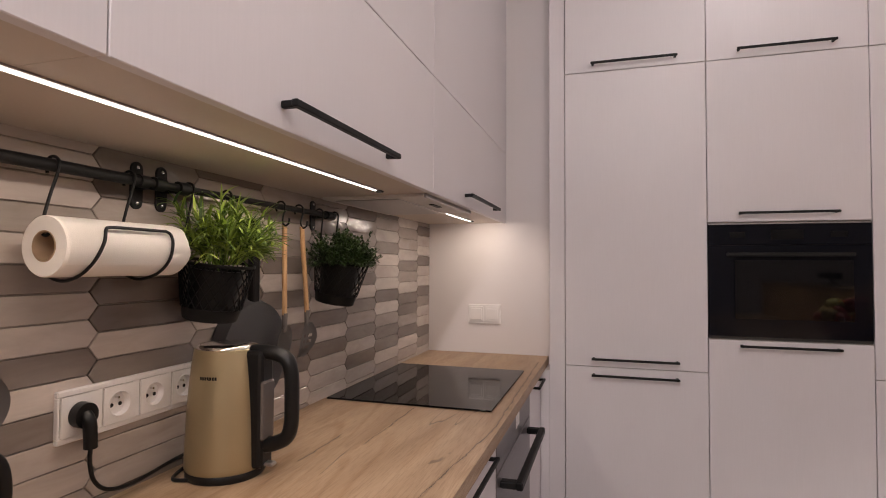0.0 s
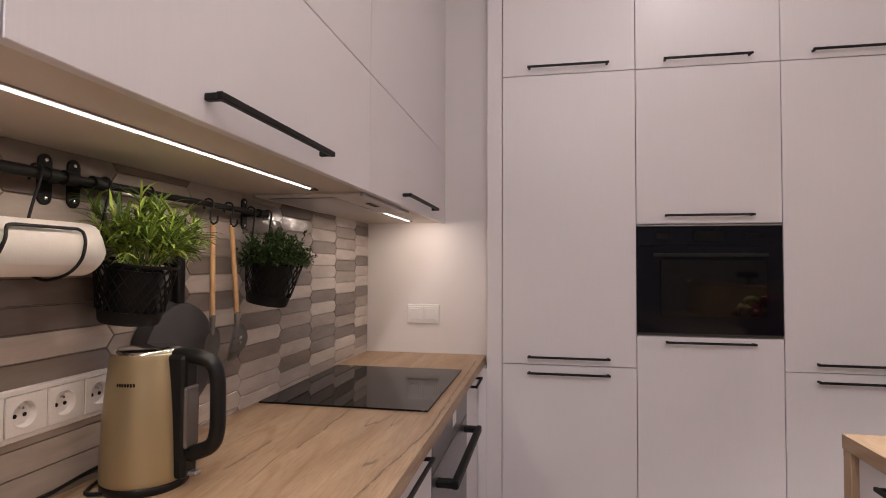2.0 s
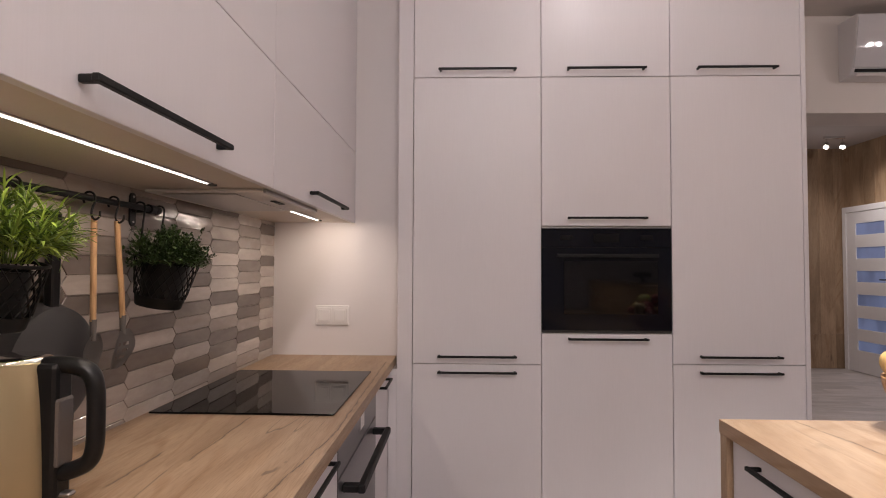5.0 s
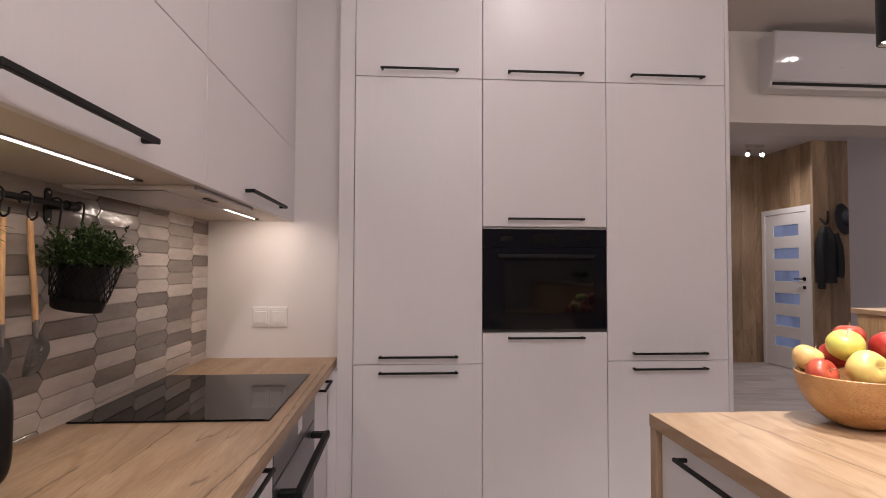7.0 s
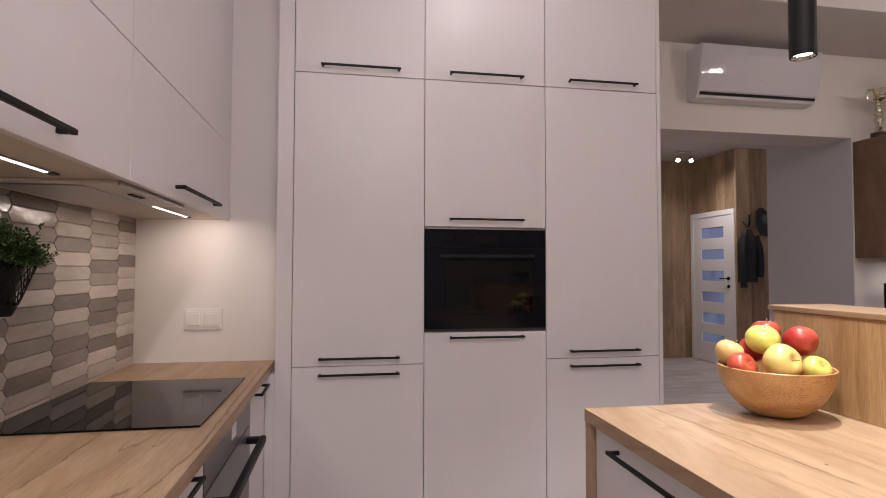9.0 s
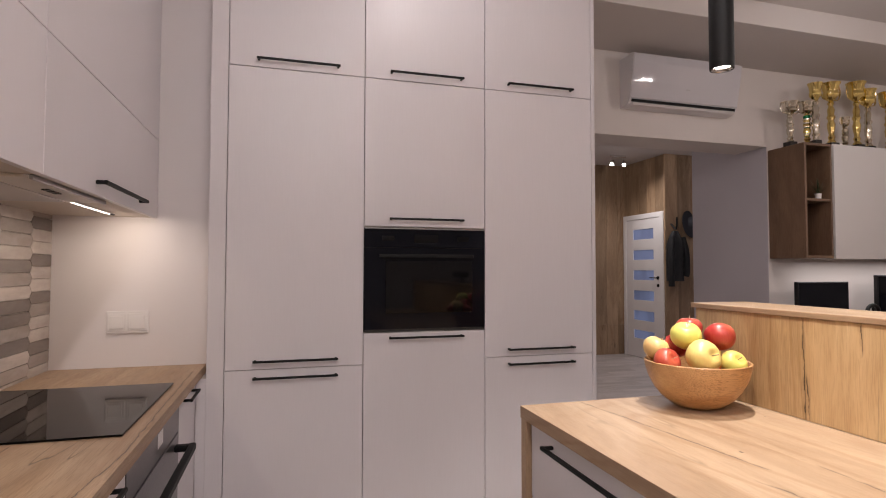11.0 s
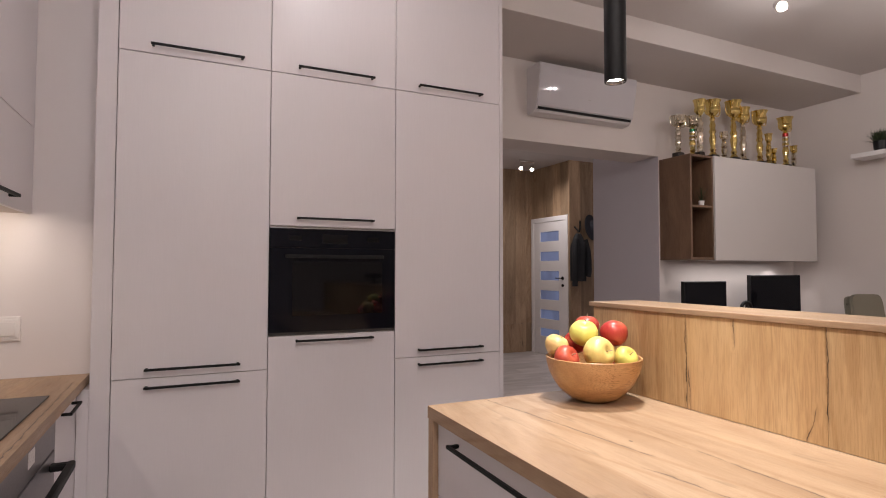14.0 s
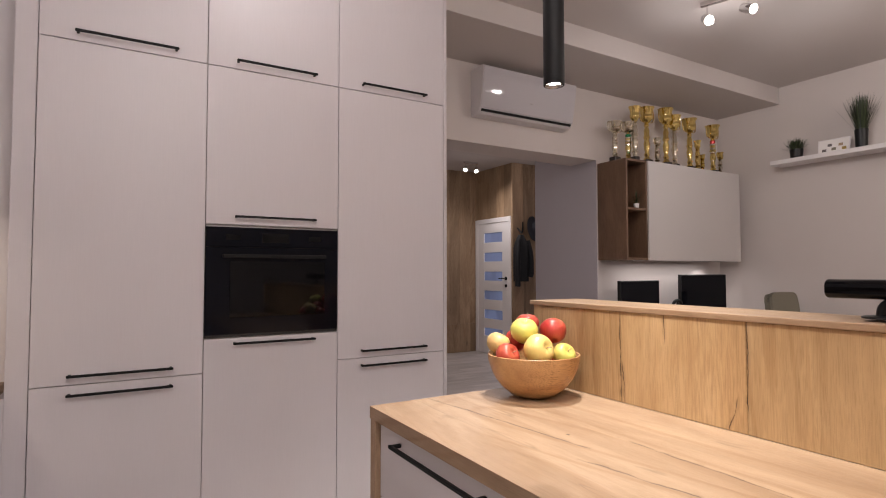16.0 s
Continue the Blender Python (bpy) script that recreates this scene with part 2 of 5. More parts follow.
GREEN_ENAMEL = material("green_enamel", (0.01, 0.16, 0.06), 0.2, 0.4)
RED_ENAMEL = material("red_enamel", (0.40, 0.015, 0.015), 0.25, 0.3)
GREY_DOOR = painted("grey_lacquer", (0.58, 0.55, 0.53), 0.45, 0.03)
OLIVE = painted("olive_fabric", (0.22, 0.20, 0.15), 0.9, 0.1, 40, 0.5)
GAUGE = material("gauge_window", (0.10, 0.085, 0.078), 0.15)
SILICONE = painted("grey_silicone", (0.16, 0.145, 0.14), 0.6, 0.1)
STONE_PAN = painted("speckled_pan", (0.065, 0.064, 0.07), 0.5, 0.45, 60, 0.3)
JACKET = painted("black_cloth", (0.006, 0.006, 0.008), 0.75, 0.3, 20, 0.5)
HAT = painted("dark_felt", (0.03, 0.03, 0.038), 0.95, 0.3)
SKIN_RIB = painted("dark_joint", (0.05, 0.045, 0.042), 0.9)


def emitter(name, colour, strength):
    m = material(name, colour, 0.4)
    b = m.node_tree.nodes["Principled BSDF"]
    b.inputs["Emission Color"].default_value = (*colour, 1)
    b.inputs["Emission Strength"].default_value = strength
    return m


LED = emitter("led_diffuser", (1.0, 0.90, 0.80), 5.0)
LAMP = emitter("lamp_lens", (1.0, 0.93, 0.86), 14.0)
# bluish light behind the door panes, put into the glass as uneven glow
PANE_GLOW = emitter("pane_glow", (0.17, 0.21, 0.36), 0.36)
_g = Graph(PANE_GLOW)
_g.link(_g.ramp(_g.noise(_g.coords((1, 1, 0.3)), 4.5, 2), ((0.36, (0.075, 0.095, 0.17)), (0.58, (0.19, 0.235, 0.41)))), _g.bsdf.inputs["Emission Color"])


def tile_paint(name, lo, hi):
    m = material(name, hi, 0.15)
    g = Graph(m)
    info = g.node("ShaderNodeObjectInfo")
    each = g.ramp(info.outputs["Random"], ((0.0, lo), (1.0, hi)))
    v = g.coords((1, 0.25, 1), shuffle=True)
    cloud = g.noise(v, 22, 4, 0.6, 0.5)
    g.colour(g.mix(0.8, each, g.ramp(cloud, ((0.3, (0.72, 0.70, 0.68)), (0.7, (1, 1, 1)))), "MULTIPLY"))
    g.rough(cloud, 0.05, 0.20)
    g.bump(g.noise(g.coords((1, 0.6, 1), shuffle=True), 16, 2), 0.6, 0.007)
    return m


TILE_LIGHT = tile_paint("cream_glaze", (0.49, 0.43, 0.392), (0.625, 0.56, 0.518))
TILE_MID = tile_paint("sand_glaze", (0.34, 0.295, 0.267), (0.43, 0.376, 0.345))
TILE_DARK = tile_paint("taupe_glaze", (0.185, 0.153, 0.135), (0.255, 0.216, 0.194))

KETTLE_METAL = material("champagne_metal", (0.42, 0.345, 0.215), 0.34, 0.82)
_g = Graph(KETTLE_METAL)
_v = _g.coords((1, 1, 0.02))
_n = _g.noise(_v, 220, 4)
_g.rough(_n, 0.32, 0.48)
_g.bump(_n, 0.03, 0.0005)


def leaf_green(name, lo, hi):
    m = material(name, hi, 0.5)
    g = Graph(m)
    geo = g.node("ShaderNodeNewGeometry")
    g.colour(g.ramp(geo.outputs["Random Per Island"], ((0.0, lo), (0.6, tuple((a + b) / 2 for a, b in zip(lo, hi))), (1.0, hi))))
    return m


GRASS = leaf_green("bright_grass", (0.022, 0.068, 0.008), (0.38, 0.52, 0.085))
BOX_LEAF = leaf_green("dark_leaf", (0.012, 0.030, 0.007), (0.075, 0.13, 0.035))
DARK_GRASS = leaf_green("dark_grass", (0.008, 0.016, 0.005), (0.05, 0.07, 0.022))


def apple_skin(name, base, blush, amount):
    m = material(name, base, 0.36, 0, 0.12)
    g = Graph(m)
    v = g.coords((1, 1, 0.45), shuffle=True)
    patch = g.noise(v, 9, 3, 0.5, 0.4)
    fleck = g.noise(g.coords((1, 1, 0.12), shuffle=True), 210, 3)
    c = g.ramp(patch, ((0.46 - amount, base), (0.72 - amount, blush)))
    g.colour(g.mix(0.13, c, g.ramp(fleck, ((0.4, tuple(x * 0.75 for x in blush)), (0.62, base)))))
    return m


APPLE_RED = apple_skin("red_apple", (0.52, 0.115, 0.055), (0.36, 0.018, 0.022), 0.16)
APPLE_YELLOW = apple_skin("yellow_apple", (0.74, 0.58, 0.19), (0.66, 0.19, 0.09), 0.0)
APPLE_PALE = apple_skin("pale_apple", (0.70, 0.57, 0.21), (0.70, 0.42, 0.18), 0.0)
APPLE_GREEN = apple_skin("green_apple", (0.60, 0.58, 0.13), (0.66, 0.50, 0.13), 0.0)

# ---- mesh helpers ----


def mesh_of(name, bm, mat, smooth=False):
    bmesh.ops.recalc_face_normals(bm, faces=bm.faces)
    me = bpy.data.meshes.new(name)
    bm.to_mesh(me)
    bm.free()
    me.materials.append(mat)
    if smooth:
        me.polygons.foreach_set("use_smooth", [True] * len(me.polygons))
        me.set_sharp_from_angle(angle=radians(38))
    return me


def part(name, bm, mat, parent, label="", smooth=False):
    ob = new(name, mesh_of(name, bm, mat, smooth))
    ob.parent = parent
    if label:
        tagged(ob, label)
    return ob


def thing(name, label, category, group="", place=(0, 0, 0)):
    ob = new(name)
    ob.empty_display_size = 0.05
    ob.location = place
    return tagged(ob, label, category, group)


def setting(name, bm, mat, label, category="structure", smooth=False):
    ob = new(name, mesh_of(name, bm, mat, smooth))
    return tagged(ob, label, category, kind="structure")


def box(x0, x1, y0, y1, z0, z1, bev=0.0015, bm=None, seg=1):
    own = bmesh.new()
    bmesh.ops.create_cube(own, size=1.0)
    for v in own.verts:
        v.co = Vector((x0 + (v.co.x + 0.5) * (x1 - x0), y0 + (v.co.y + 0.5) * (y1 - y0), z0 + (v.co.z + 0.5) * (z1 - z0)))
    if bev:
        bmesh.ops.bevel(own, geom=own.edges[:], offset=bev, segments=seg, affect="EDGES", profile=0.5)
    if bm is None:
        return own
    return join(bm, own)


def join(bm, other):
    me = bpy.data.meshes.new("tmp")
    other.to_mesh(me)
    other.free()
    bm.from_mesh(me)
    bpy.data.meshes.remove(me)
    return bm


def lathe(profile, seg=32, centre=(0, 0, 0), bm=None, sx=1.0, sy=1.0):
    """Rings of (radius, height); a radius of 0 closes the end."""
    bm = bm or bmesh.new()
    rings = []
    for r, z in profile:
        if r <= 1e-6:
            rings.append([bm.verts.new((centre[0], centre[1], centre[2] + z))])
        else:
            rings.append([bm.verts.new((centre[0] + r * sx * math.cos(2 * math.pi * i / seg), centre[1] + r * sy * math.sin(2 * math.pi * i / seg), centre[2] + z)) for i in range(seg)])
    for a, b in zip(rings, rings[1:]):
        for i in range(seg):
            j = (i + 1) % seg
            q = [a[i % len(a)], a[j % len(a)], b[j % len(b)], b[i % len(b)]]
            q = list(dict.fromkeys(q))
            if len(q) > 2:
                bm.faces.new(q)
    return bm


def tube(points, r, seg=10, bm=None, closed=False):
    """A round bar along a line of points."""
    bm = bm or bmesh.new()
    pts = [Vector(p) for p in points]
    n = len(pts)
    rings = []
    side = None
    for i, p in enumerate(pts):
        if closed:
            d = (pts[(i + 1) % n] - pts[i - 1]).normalized()
        else:
            d = (pts[min(i + 1, n - 1)] - pts[max(i - 1, 0)]).normalized()
        if side is None:
            side = d.orthogonal().normalized()
        side = (side - d * side.dot(d)).normalized()
        up = d.cross(side)
        rings.append([bm.verts.new(p + r * (math.cos(2 * math.pi * k / seg) * side + math.sin(2 * math.pi * k / seg) * up)) for k in range(seg)])
    for i in range(n if closed else n - 1):
        a, b = rings[i], rings[(i + 1) % n]
        for k in range(seg):
            bm.faces.new((a[k], a[(k + 1) % seg], b[(k + 1) % seg], b[k]))
    if not closed:
        bm.faces.new(rings[0][::-1])
        bm.faces.new(rings[-1])
    return bm


def curve_points(ctrl, n=8):
    """Catmull-Rom through the control points."""
    p = [Vector(c) for c in ctrl]
    p = [2 * p[0] - p[1]] + p + [2 * p[-1] - p[-2]]
    out = []
    for i in range(1, len(p) - 2):
        for k in range(n):
            t = k / n
            a, b, c, d = p[i - 1], p[i], p[i + 1], p[i + 2]
            out.append(0.5 * (2 * b + (c - a) * t + (2 * a - 5 * b + 4 * c - d) * t * t + (3 * b - a - 3 * c + d) * t ** 3))
    out.append(p[-2])
    return out


def extrude_outline(outline, depth, frame_at, bev=0.0, bm=None):
    """A flat outline (u, v) given depth, laid into the world by the matrix."""
    own = bmesh.new()
    f = own.faces.new([own.verts.new((u, v, 0)) for u, v in outline])
    r = bmesh.ops.extrude_face_region(own, geom=[f])
    for v in r["geom"]:
        if isinstance(v, bmesh.types.BMVert):
            v.co.z += depth
    if bev:
        bmesh.ops.recalc_face_normals(own, faces=own.faces)
        bmesh.ops.bevel(own, geom=own.edges[:], offset=bev, segments=1, affect="EDGES")
    bmesh.ops.transform(own, matrix=frame_at, verts=own.verts)
    return own if bm is None else join(bm, own)


def bar_handle(parent, a, b, out, drop=0.012, thick=0.010, label="slim matt black bar handle"):
    """A flat bar between a and b with a foot at each end; out is the way from the front to the bar."""
    a, b, out = Vector(a), Vector(b), Vector(out)
    along = (b - a).normalized()

    def span(p, q):
        p0 = [min(m, n) - thick / 2 for m, n in zip(p, q)]
        p1 = [max(m, n) + thick / 2 for m, n in zip(p, q)]
        return box(p0[0], p1[0], p0[1], p1[1], p0[2], p1[2], 0.0018)

    h = part("handle", span(a, b), BLACK, parent, label)
    for end, s in ((a, 1), (b, -1)):
        foot = end + along * s * 0.004
        n = out.normalized()
        part("foot", span(foot - n * (thick / 2 + 0.001), foot - out + n * (thick / 2)), BLACK, h)
    return h


# ---- large structure ----
XT, YW, YF = -1.012, 2.780, 2.623
ZW, ZU, UX, WX = 0.900, 1.563, -0.603, -0.390
CEILING, SOFFIT, YA, XR = 2.980, 2.830, 3.300, 5.090

setting("floor_base", box(-1.3, 6.2, -3.4, 7.9, -0.14, -0.012, 0), FLOOR_WOOD, "grey wooden laminate floor", "floor")
setting("wall_left", box(-1.25, XT - 0.0075, -3.2, 3.4, -0.01, CEILING, 0), GROUT, "tiled kitchen wall with taupe grout", "wall")
setting("wall_behind", box(-1.25, XR + 0.2, -3.4, -3.2, -0.01, CEILING, 0), PLASTER, "plain off-white plaster wall", "wall")
setting("wall_right", box(XR, XR + 0.2, -3.2, YA + 0.3, -0.01, CEILING, 0), PLASTER, "plain off-white plaster wall", "wall")
setting("wall_panel", box(XT - 0.005, -0.300, YW, YW + 0.02, 0.0, CEILING, 0), PANEL, "smooth off-white wall panel beside the worktop", "wall")
setting("wall_back", box(-1.25, 1.70, 3.24, 3.40, -0.01, CEILING, 0), PLASTER, "plaster wall behind the tall cabinets", "wall")
setting("wall_lintel", box(1.70, 3.400, YA, YA + 0.295, 2.252, CEILING, 0), PLASTER, "off-white plaster lintel over the wide opening", "wall")
setting("wall_far", box(3.400, XR, YA, YA + 0.30, -0.01, CEILING, 0), PLASTER, "off-white plaster wall of the living room", "wall")
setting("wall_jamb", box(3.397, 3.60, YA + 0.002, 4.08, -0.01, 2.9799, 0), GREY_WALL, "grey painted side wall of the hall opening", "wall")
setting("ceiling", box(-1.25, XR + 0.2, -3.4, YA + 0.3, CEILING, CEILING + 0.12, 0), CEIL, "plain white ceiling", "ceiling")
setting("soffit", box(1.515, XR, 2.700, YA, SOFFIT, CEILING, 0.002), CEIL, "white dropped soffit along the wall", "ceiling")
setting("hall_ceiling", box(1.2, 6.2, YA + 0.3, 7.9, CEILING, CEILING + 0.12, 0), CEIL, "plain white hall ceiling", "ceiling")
setting("wall_hall_left", box(1.2, 1.35, 3.40, 7.9, -0.01, CEILING, 0), PLASTER, "plain plaster hall wall", "wall")
setting("wall_hall_back", box(1.35, 5.40, 7.63, 7.80, -0.01, CEILING, 0), SKIN_RIB, "hall wall behind wooden cladding", "wall")
setting("wall_hall_door", box(5.125, 5.30, 6.645, 7.63, -0.01, CEILING, 0), SKIN_RIB, "hall wall around the white door", "wall")
setting("wall_hall_coats", box(5.125, 6.2, 6.625, 6.645, -0.01, CEILING, 0), SKIN_RIB, "hall wall behind the coat hook", "wall")
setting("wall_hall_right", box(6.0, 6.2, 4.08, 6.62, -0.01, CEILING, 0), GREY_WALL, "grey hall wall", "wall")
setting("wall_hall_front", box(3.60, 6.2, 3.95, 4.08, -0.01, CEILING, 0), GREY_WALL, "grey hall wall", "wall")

# ---- tall cabinets ----


def front_slab(name, parent, x0, x1, z0, z1, y=YF, mat=None, t=0.019):
    g = 0.0016
    return part(name, box(x0 + g, x1 - g, y, y + t, z0 + g, z1 - g, 0.0012), mat or FRONT, parent)


def tall_unit(i, label):
    x0 = -0.298 + 0.602 * i
    x1 = x0 + 0.602
    u = thing("tall_cabinet", label, "cabinet", "tall cabinets of the kitchen wall", (x0, YF, 0))
    base = Matrix.Translation((-x0, -YF, 0))
    made = [part("body", box(x0 + 0.0005, x1 - 0.0005, YF + 0.021, 3.235, 0.09, 2.955, 0.001), CARCASS, u)]
    made.append(part("plinth", box(x0 + 0.0005, x1 - 0.0005, YF + 0.06, YF + 0.078, 0.0, 0.09, 0.001), FRONT, u))
    if i == 1:
        rows = ((0.10, 1.035), (1.534, 2.240), (2.240, 2.955))
        grips = ((1.011, 0), (1.571, 1), (2.273, 2))
    else:
        zb = 0.889 if i == 0 else 0.897
        rows = ((0.10, zb), (zb, 2.240), (2.240, 2.955))
        grips = ((zb - 0.036, 0), (zb + 0.037, 1), (2.273, 2))
    for z0, z1 in rows:
        made.append(front_slab("door", u, x0, x1, z0, z1))
    for z, k in grips:
        made.append(bar_handle(made[2 + k], (x0 + 0.123, YF - 0.029, z), (x0 + 0.481, YF - 0.029, z), (0, -0.029, 0)))
    for ob in made[:5]:
        ob.matrix_local = base @ ob.matrix_local
    return u


tall_unit(0, "white lacquered tall cabinet with three doors and black bar handles")
tall_unit(1, "white lacquered tall cabinet holding a black built-in oven")
tall_unit(2, "white lacquered tall cabinet beside the hall opening, black handles")
end_panel = new("end_panel", mesh_of("end_panel", box(1.5085, 1.530, YF, 3.295, 0.0, 2.978, 0.001), FRONT))
tagged(end_panel, "white lacquered end panel closing the tall cabinets", "panel")
filler = thing("filler_panel", "narrow white filler panel beside the tall cabinets", "panel", "", (-0.37, YF + 0.006, 0))
fback = Matrix.Translation((0.37, -YF - 0.006, 0))
part("upright", box(-0.370, -0.2995, YF + 0.006, YW - 0.001, 0.0, 2.978, 0.001), FRONT, filler).matrix_local = fback
part("lower_strip", box(-0.4115, -0.3702, YF + 0.006, YW - 0.001, 0.0, 0.8605, 0.001), FRONT, filler).matrix_local = fback


def built_in_oven():
    x0, x1, z0, z1 = 0.3065, 0.9035, 1.050, 1.524
    o = thing("built_in_oven", "black glass compact oven built into the tall cabinet", "oven", "", (x0, YF, z0))
    back = Matrix.Translation((-x0, -YF, -z0))
    y = YF - 0.004
    ps = [part("housing", box(x0, x1, YF + 0.0015, YF + 0.018, z0 - 0.012, z1 + 0.008, 0.001), SKIN_RIB, o)]
    ps.append(part("control_panel", box(x0, x1, y, YF, 1.437, z1, 0.0015), GLASS_GREY, o))
    ps.append(part("oven_door", box(x0, x1, y, YF, z0, 1.4345, 0.0015), GLASS_GREY, o))
    pane = box(x0 + 0.10, x1 - 0.065, y - 0.006, y - 0.002, z0 + 0.075, 1.372, 0.0003)
    bmesh.ops.rotate(pane, cent=((x0 + x1) / 2, y - 0.002, 1.25), matrix=Matrix.Rotation(radians(0.9), 3, "Z"), verts=pane.verts)
    ps.append(part("window", pane, GLASS_BLACK, ps[2]))
    ps.append(part("handle", box(x0 + 0.066, x1 - 0.066, y - 0.030, y - 0.016, 1.388, 1.404, 0.003), BLACK, ps[2], "long black oven handle"))
    for fx in (x0 + 0.09, x1 - 0.10):
        ps.append(part("handle_foot", box(fx, fx + 0.012, y - 0.017, y, 1.390, 1.402, 0.002), BLACK, ps[2]))
    ps.append(part("display", box(0.545, 0.665, y - 0.0008, y, 1.458, 1.500, 0.0002), GLASS_BLACK, ps[1]))
    for kx in (0.42, 0.79):
        ps.append(part("touch_field", box(kx - 0.03, kx + 0.03, y - 0.0008, y, 1.468, 1.492, 0.0002), GLASS_BLACK, ps[1]))
    ps.append(part("steel_strip", box(x0, x1, y - 0.001, YF + 0.001, z1, z1 + 0.006, 0.0006), STEEL, o, "thin steel strip above the oven"))
    for p in ps:
        if p.parent == o:
            p.matrix_local = back
    return o


built_in_oven()

# ---- base units and worktop ----
FX = WX - 0.022


def base_unit(name, y0, y1, label, fronts, handles, category="cabinet"):
    u = thing(name, label, category, "base cabinets under the worktop", (FX, y0, 0))
    back = Matrix.Translation((-FX, -y0, 0))
    ps = [part("body", box(XT, FX - 0.0195, y0 + 0.0005, y1 - 0.0005, 0.09, 0.8605, 0.001), CARCASS, u)]
    ps.append(part("plinth", box(FX - 0.07, FX - 0.055, y0 + 0.0005, y1 - 0.0005, 0, 0.09, 0.001), FRONT, u))
    for z0, z1 in fronts:
        ps.append(part("drawer_front", box(FX - 0.019, FX, y0 + 0.0016, y1 - 0.0016, z0 + 0.0016, z1 - 0.0016, 0.0012), FRONT, u))
    for k, (ya, yb, z) in enumerate(handles):
        bar_handle(ps[2 + k], (FX + 0.029, ya, z), (FX + 0.029, yb, z), (0.029, 0, 0))
    for p in ps:
        p.matrix_local = back
    return u


base_unit("drawer_cabinet", 0.98, 1.578, "white drawer cabinet with black bar handles under oak worktop", ((0.10, 0.36), (0.36, 0.62), (0.62, 0.856)), ((1.12, 1.50, 0.32), (1.12, 1.50, 0.58), (1.07, 1.460, 0.838)))
base_unit("drawer_cabinet", 0.38, 0.98, "white drawer cabinet with black bar handles under oak worktop", ((0.10, 0.36), (0.36, 0.62), (0.62, 0.856)), ((0.5, 0.86, 0.32), (0.5, 0.86, 0.58), (0.5, 0.86, 0.838)))
base_unit("drawer_cabinet", -0.62, 0.38, "white drawer cabinet with black bar handles under oak worktop", ((0.10, 0.36), (0.36, 0.62), (0.62, 0.856)), ((-0.3, 0.06, 0.32), (-0.3, 0.06, 0.58), (-0.3, 0.06, 0.838)))
base_unit("narrow_cabinet", 2.262, 2.627, "narrow white base cabinet with a black bar handle", ((0.10, 0.856),), ((2.345, 2.535, 0.833),))


def under_oven():
    y0, y1 = 1.578, 2.262
    o = thing("built_under_oven", "black and steel oven built in under the hob", "oven", "", (FX, y0, 0))
    back = Matrix.Translation((-FX, -y0, 0))
    ps = [part("body", box(XT, FX - 0.0195, y0 + 0.0005, y1 - 0.0005, 0.09, 0.8605, 0.001), SKIN_RIB, o)]
    ps.append(part("control_panel", box(FX - 0.019, FX + 0.001, y0 + 0.003, y1 - 0.003, 0.748, 0.856, 0.0015), OVEN_STEEL, o, "dark steel control panel"))
    ps.append(part("oven_door", box(FX - 0.019, FX + 0.001, y0 + 0.003, y1 - 0.003, 0.25, 0.742, 0.0015), OVEN_STEEL, o, "dark steel oven door"))
    ps.append(part("oven_drawer", box(FX - 0.019, FX + 0.001, y0 + 0.003, y1 - 0.003, 0.10, 0.245, 0.0015), STEEL, o))
    ps.append(part("label_plate", box(FX + 0.001, FX + 0.002, 1.92, 1.99, 0.785, 0.83, 0.0002), WHITE_PLASTIC, ps[1]))
    ps.append(part("handle", box(FX + 0.046, FX + 0.068, y0 + 0.055, y1 - 0.055, 0.690, 0.716, 0.004), BLACK, ps[2], "thick square black oven handle"))
    for ya in (y0 + 0.055, y1 - 0.085):
        ps.append(part("handle_foot", box(FX, FX + 0.05, ya, ya + 0.03, 0.692, 0.714, 0.004), BLACK, ps[2]))
    for p in ps:
        if p.parent == o:
            p.matrix_local = back
    return o


under_oven()


def worktop_of(name, label, edges, y0, y1, wood):
    w = thing(name, label, "worktop", "", (edges[0], y0, 0.8615))
    for a, b in zip(edges, edges[1:]):
        bm = box(a + 0.0001, b - 0.0001, y0, y1, 0.8615, ZW, 0.0004)
        part("board", bm, wood, w).matrix_local = Matrix.Translation((-edges[0], -y0, -0.8615))
    return w


worktop_of("worktop", "knotty light oak worktop along the tiled wall", (XT - 0.006, -0.862, -0.690, WX), -0.62, YW - 0.001, OAK_WALL)


def hob():
    h = thing("induction_hob", "flat black glass induction hob set in the oak worktop", "hob", "", (-1.0, 1.669, ZW))
    p = part("glass_plate", box(-1.0, -0.444, 1.669, 2.337, ZW + 0.0005, ZW + 0.006, 0.002, seg=2), HOB_GLASS, h)
    p.matrix_local = Matrix.Translation((1.0, -1.669, -ZW))
    return h


hob()

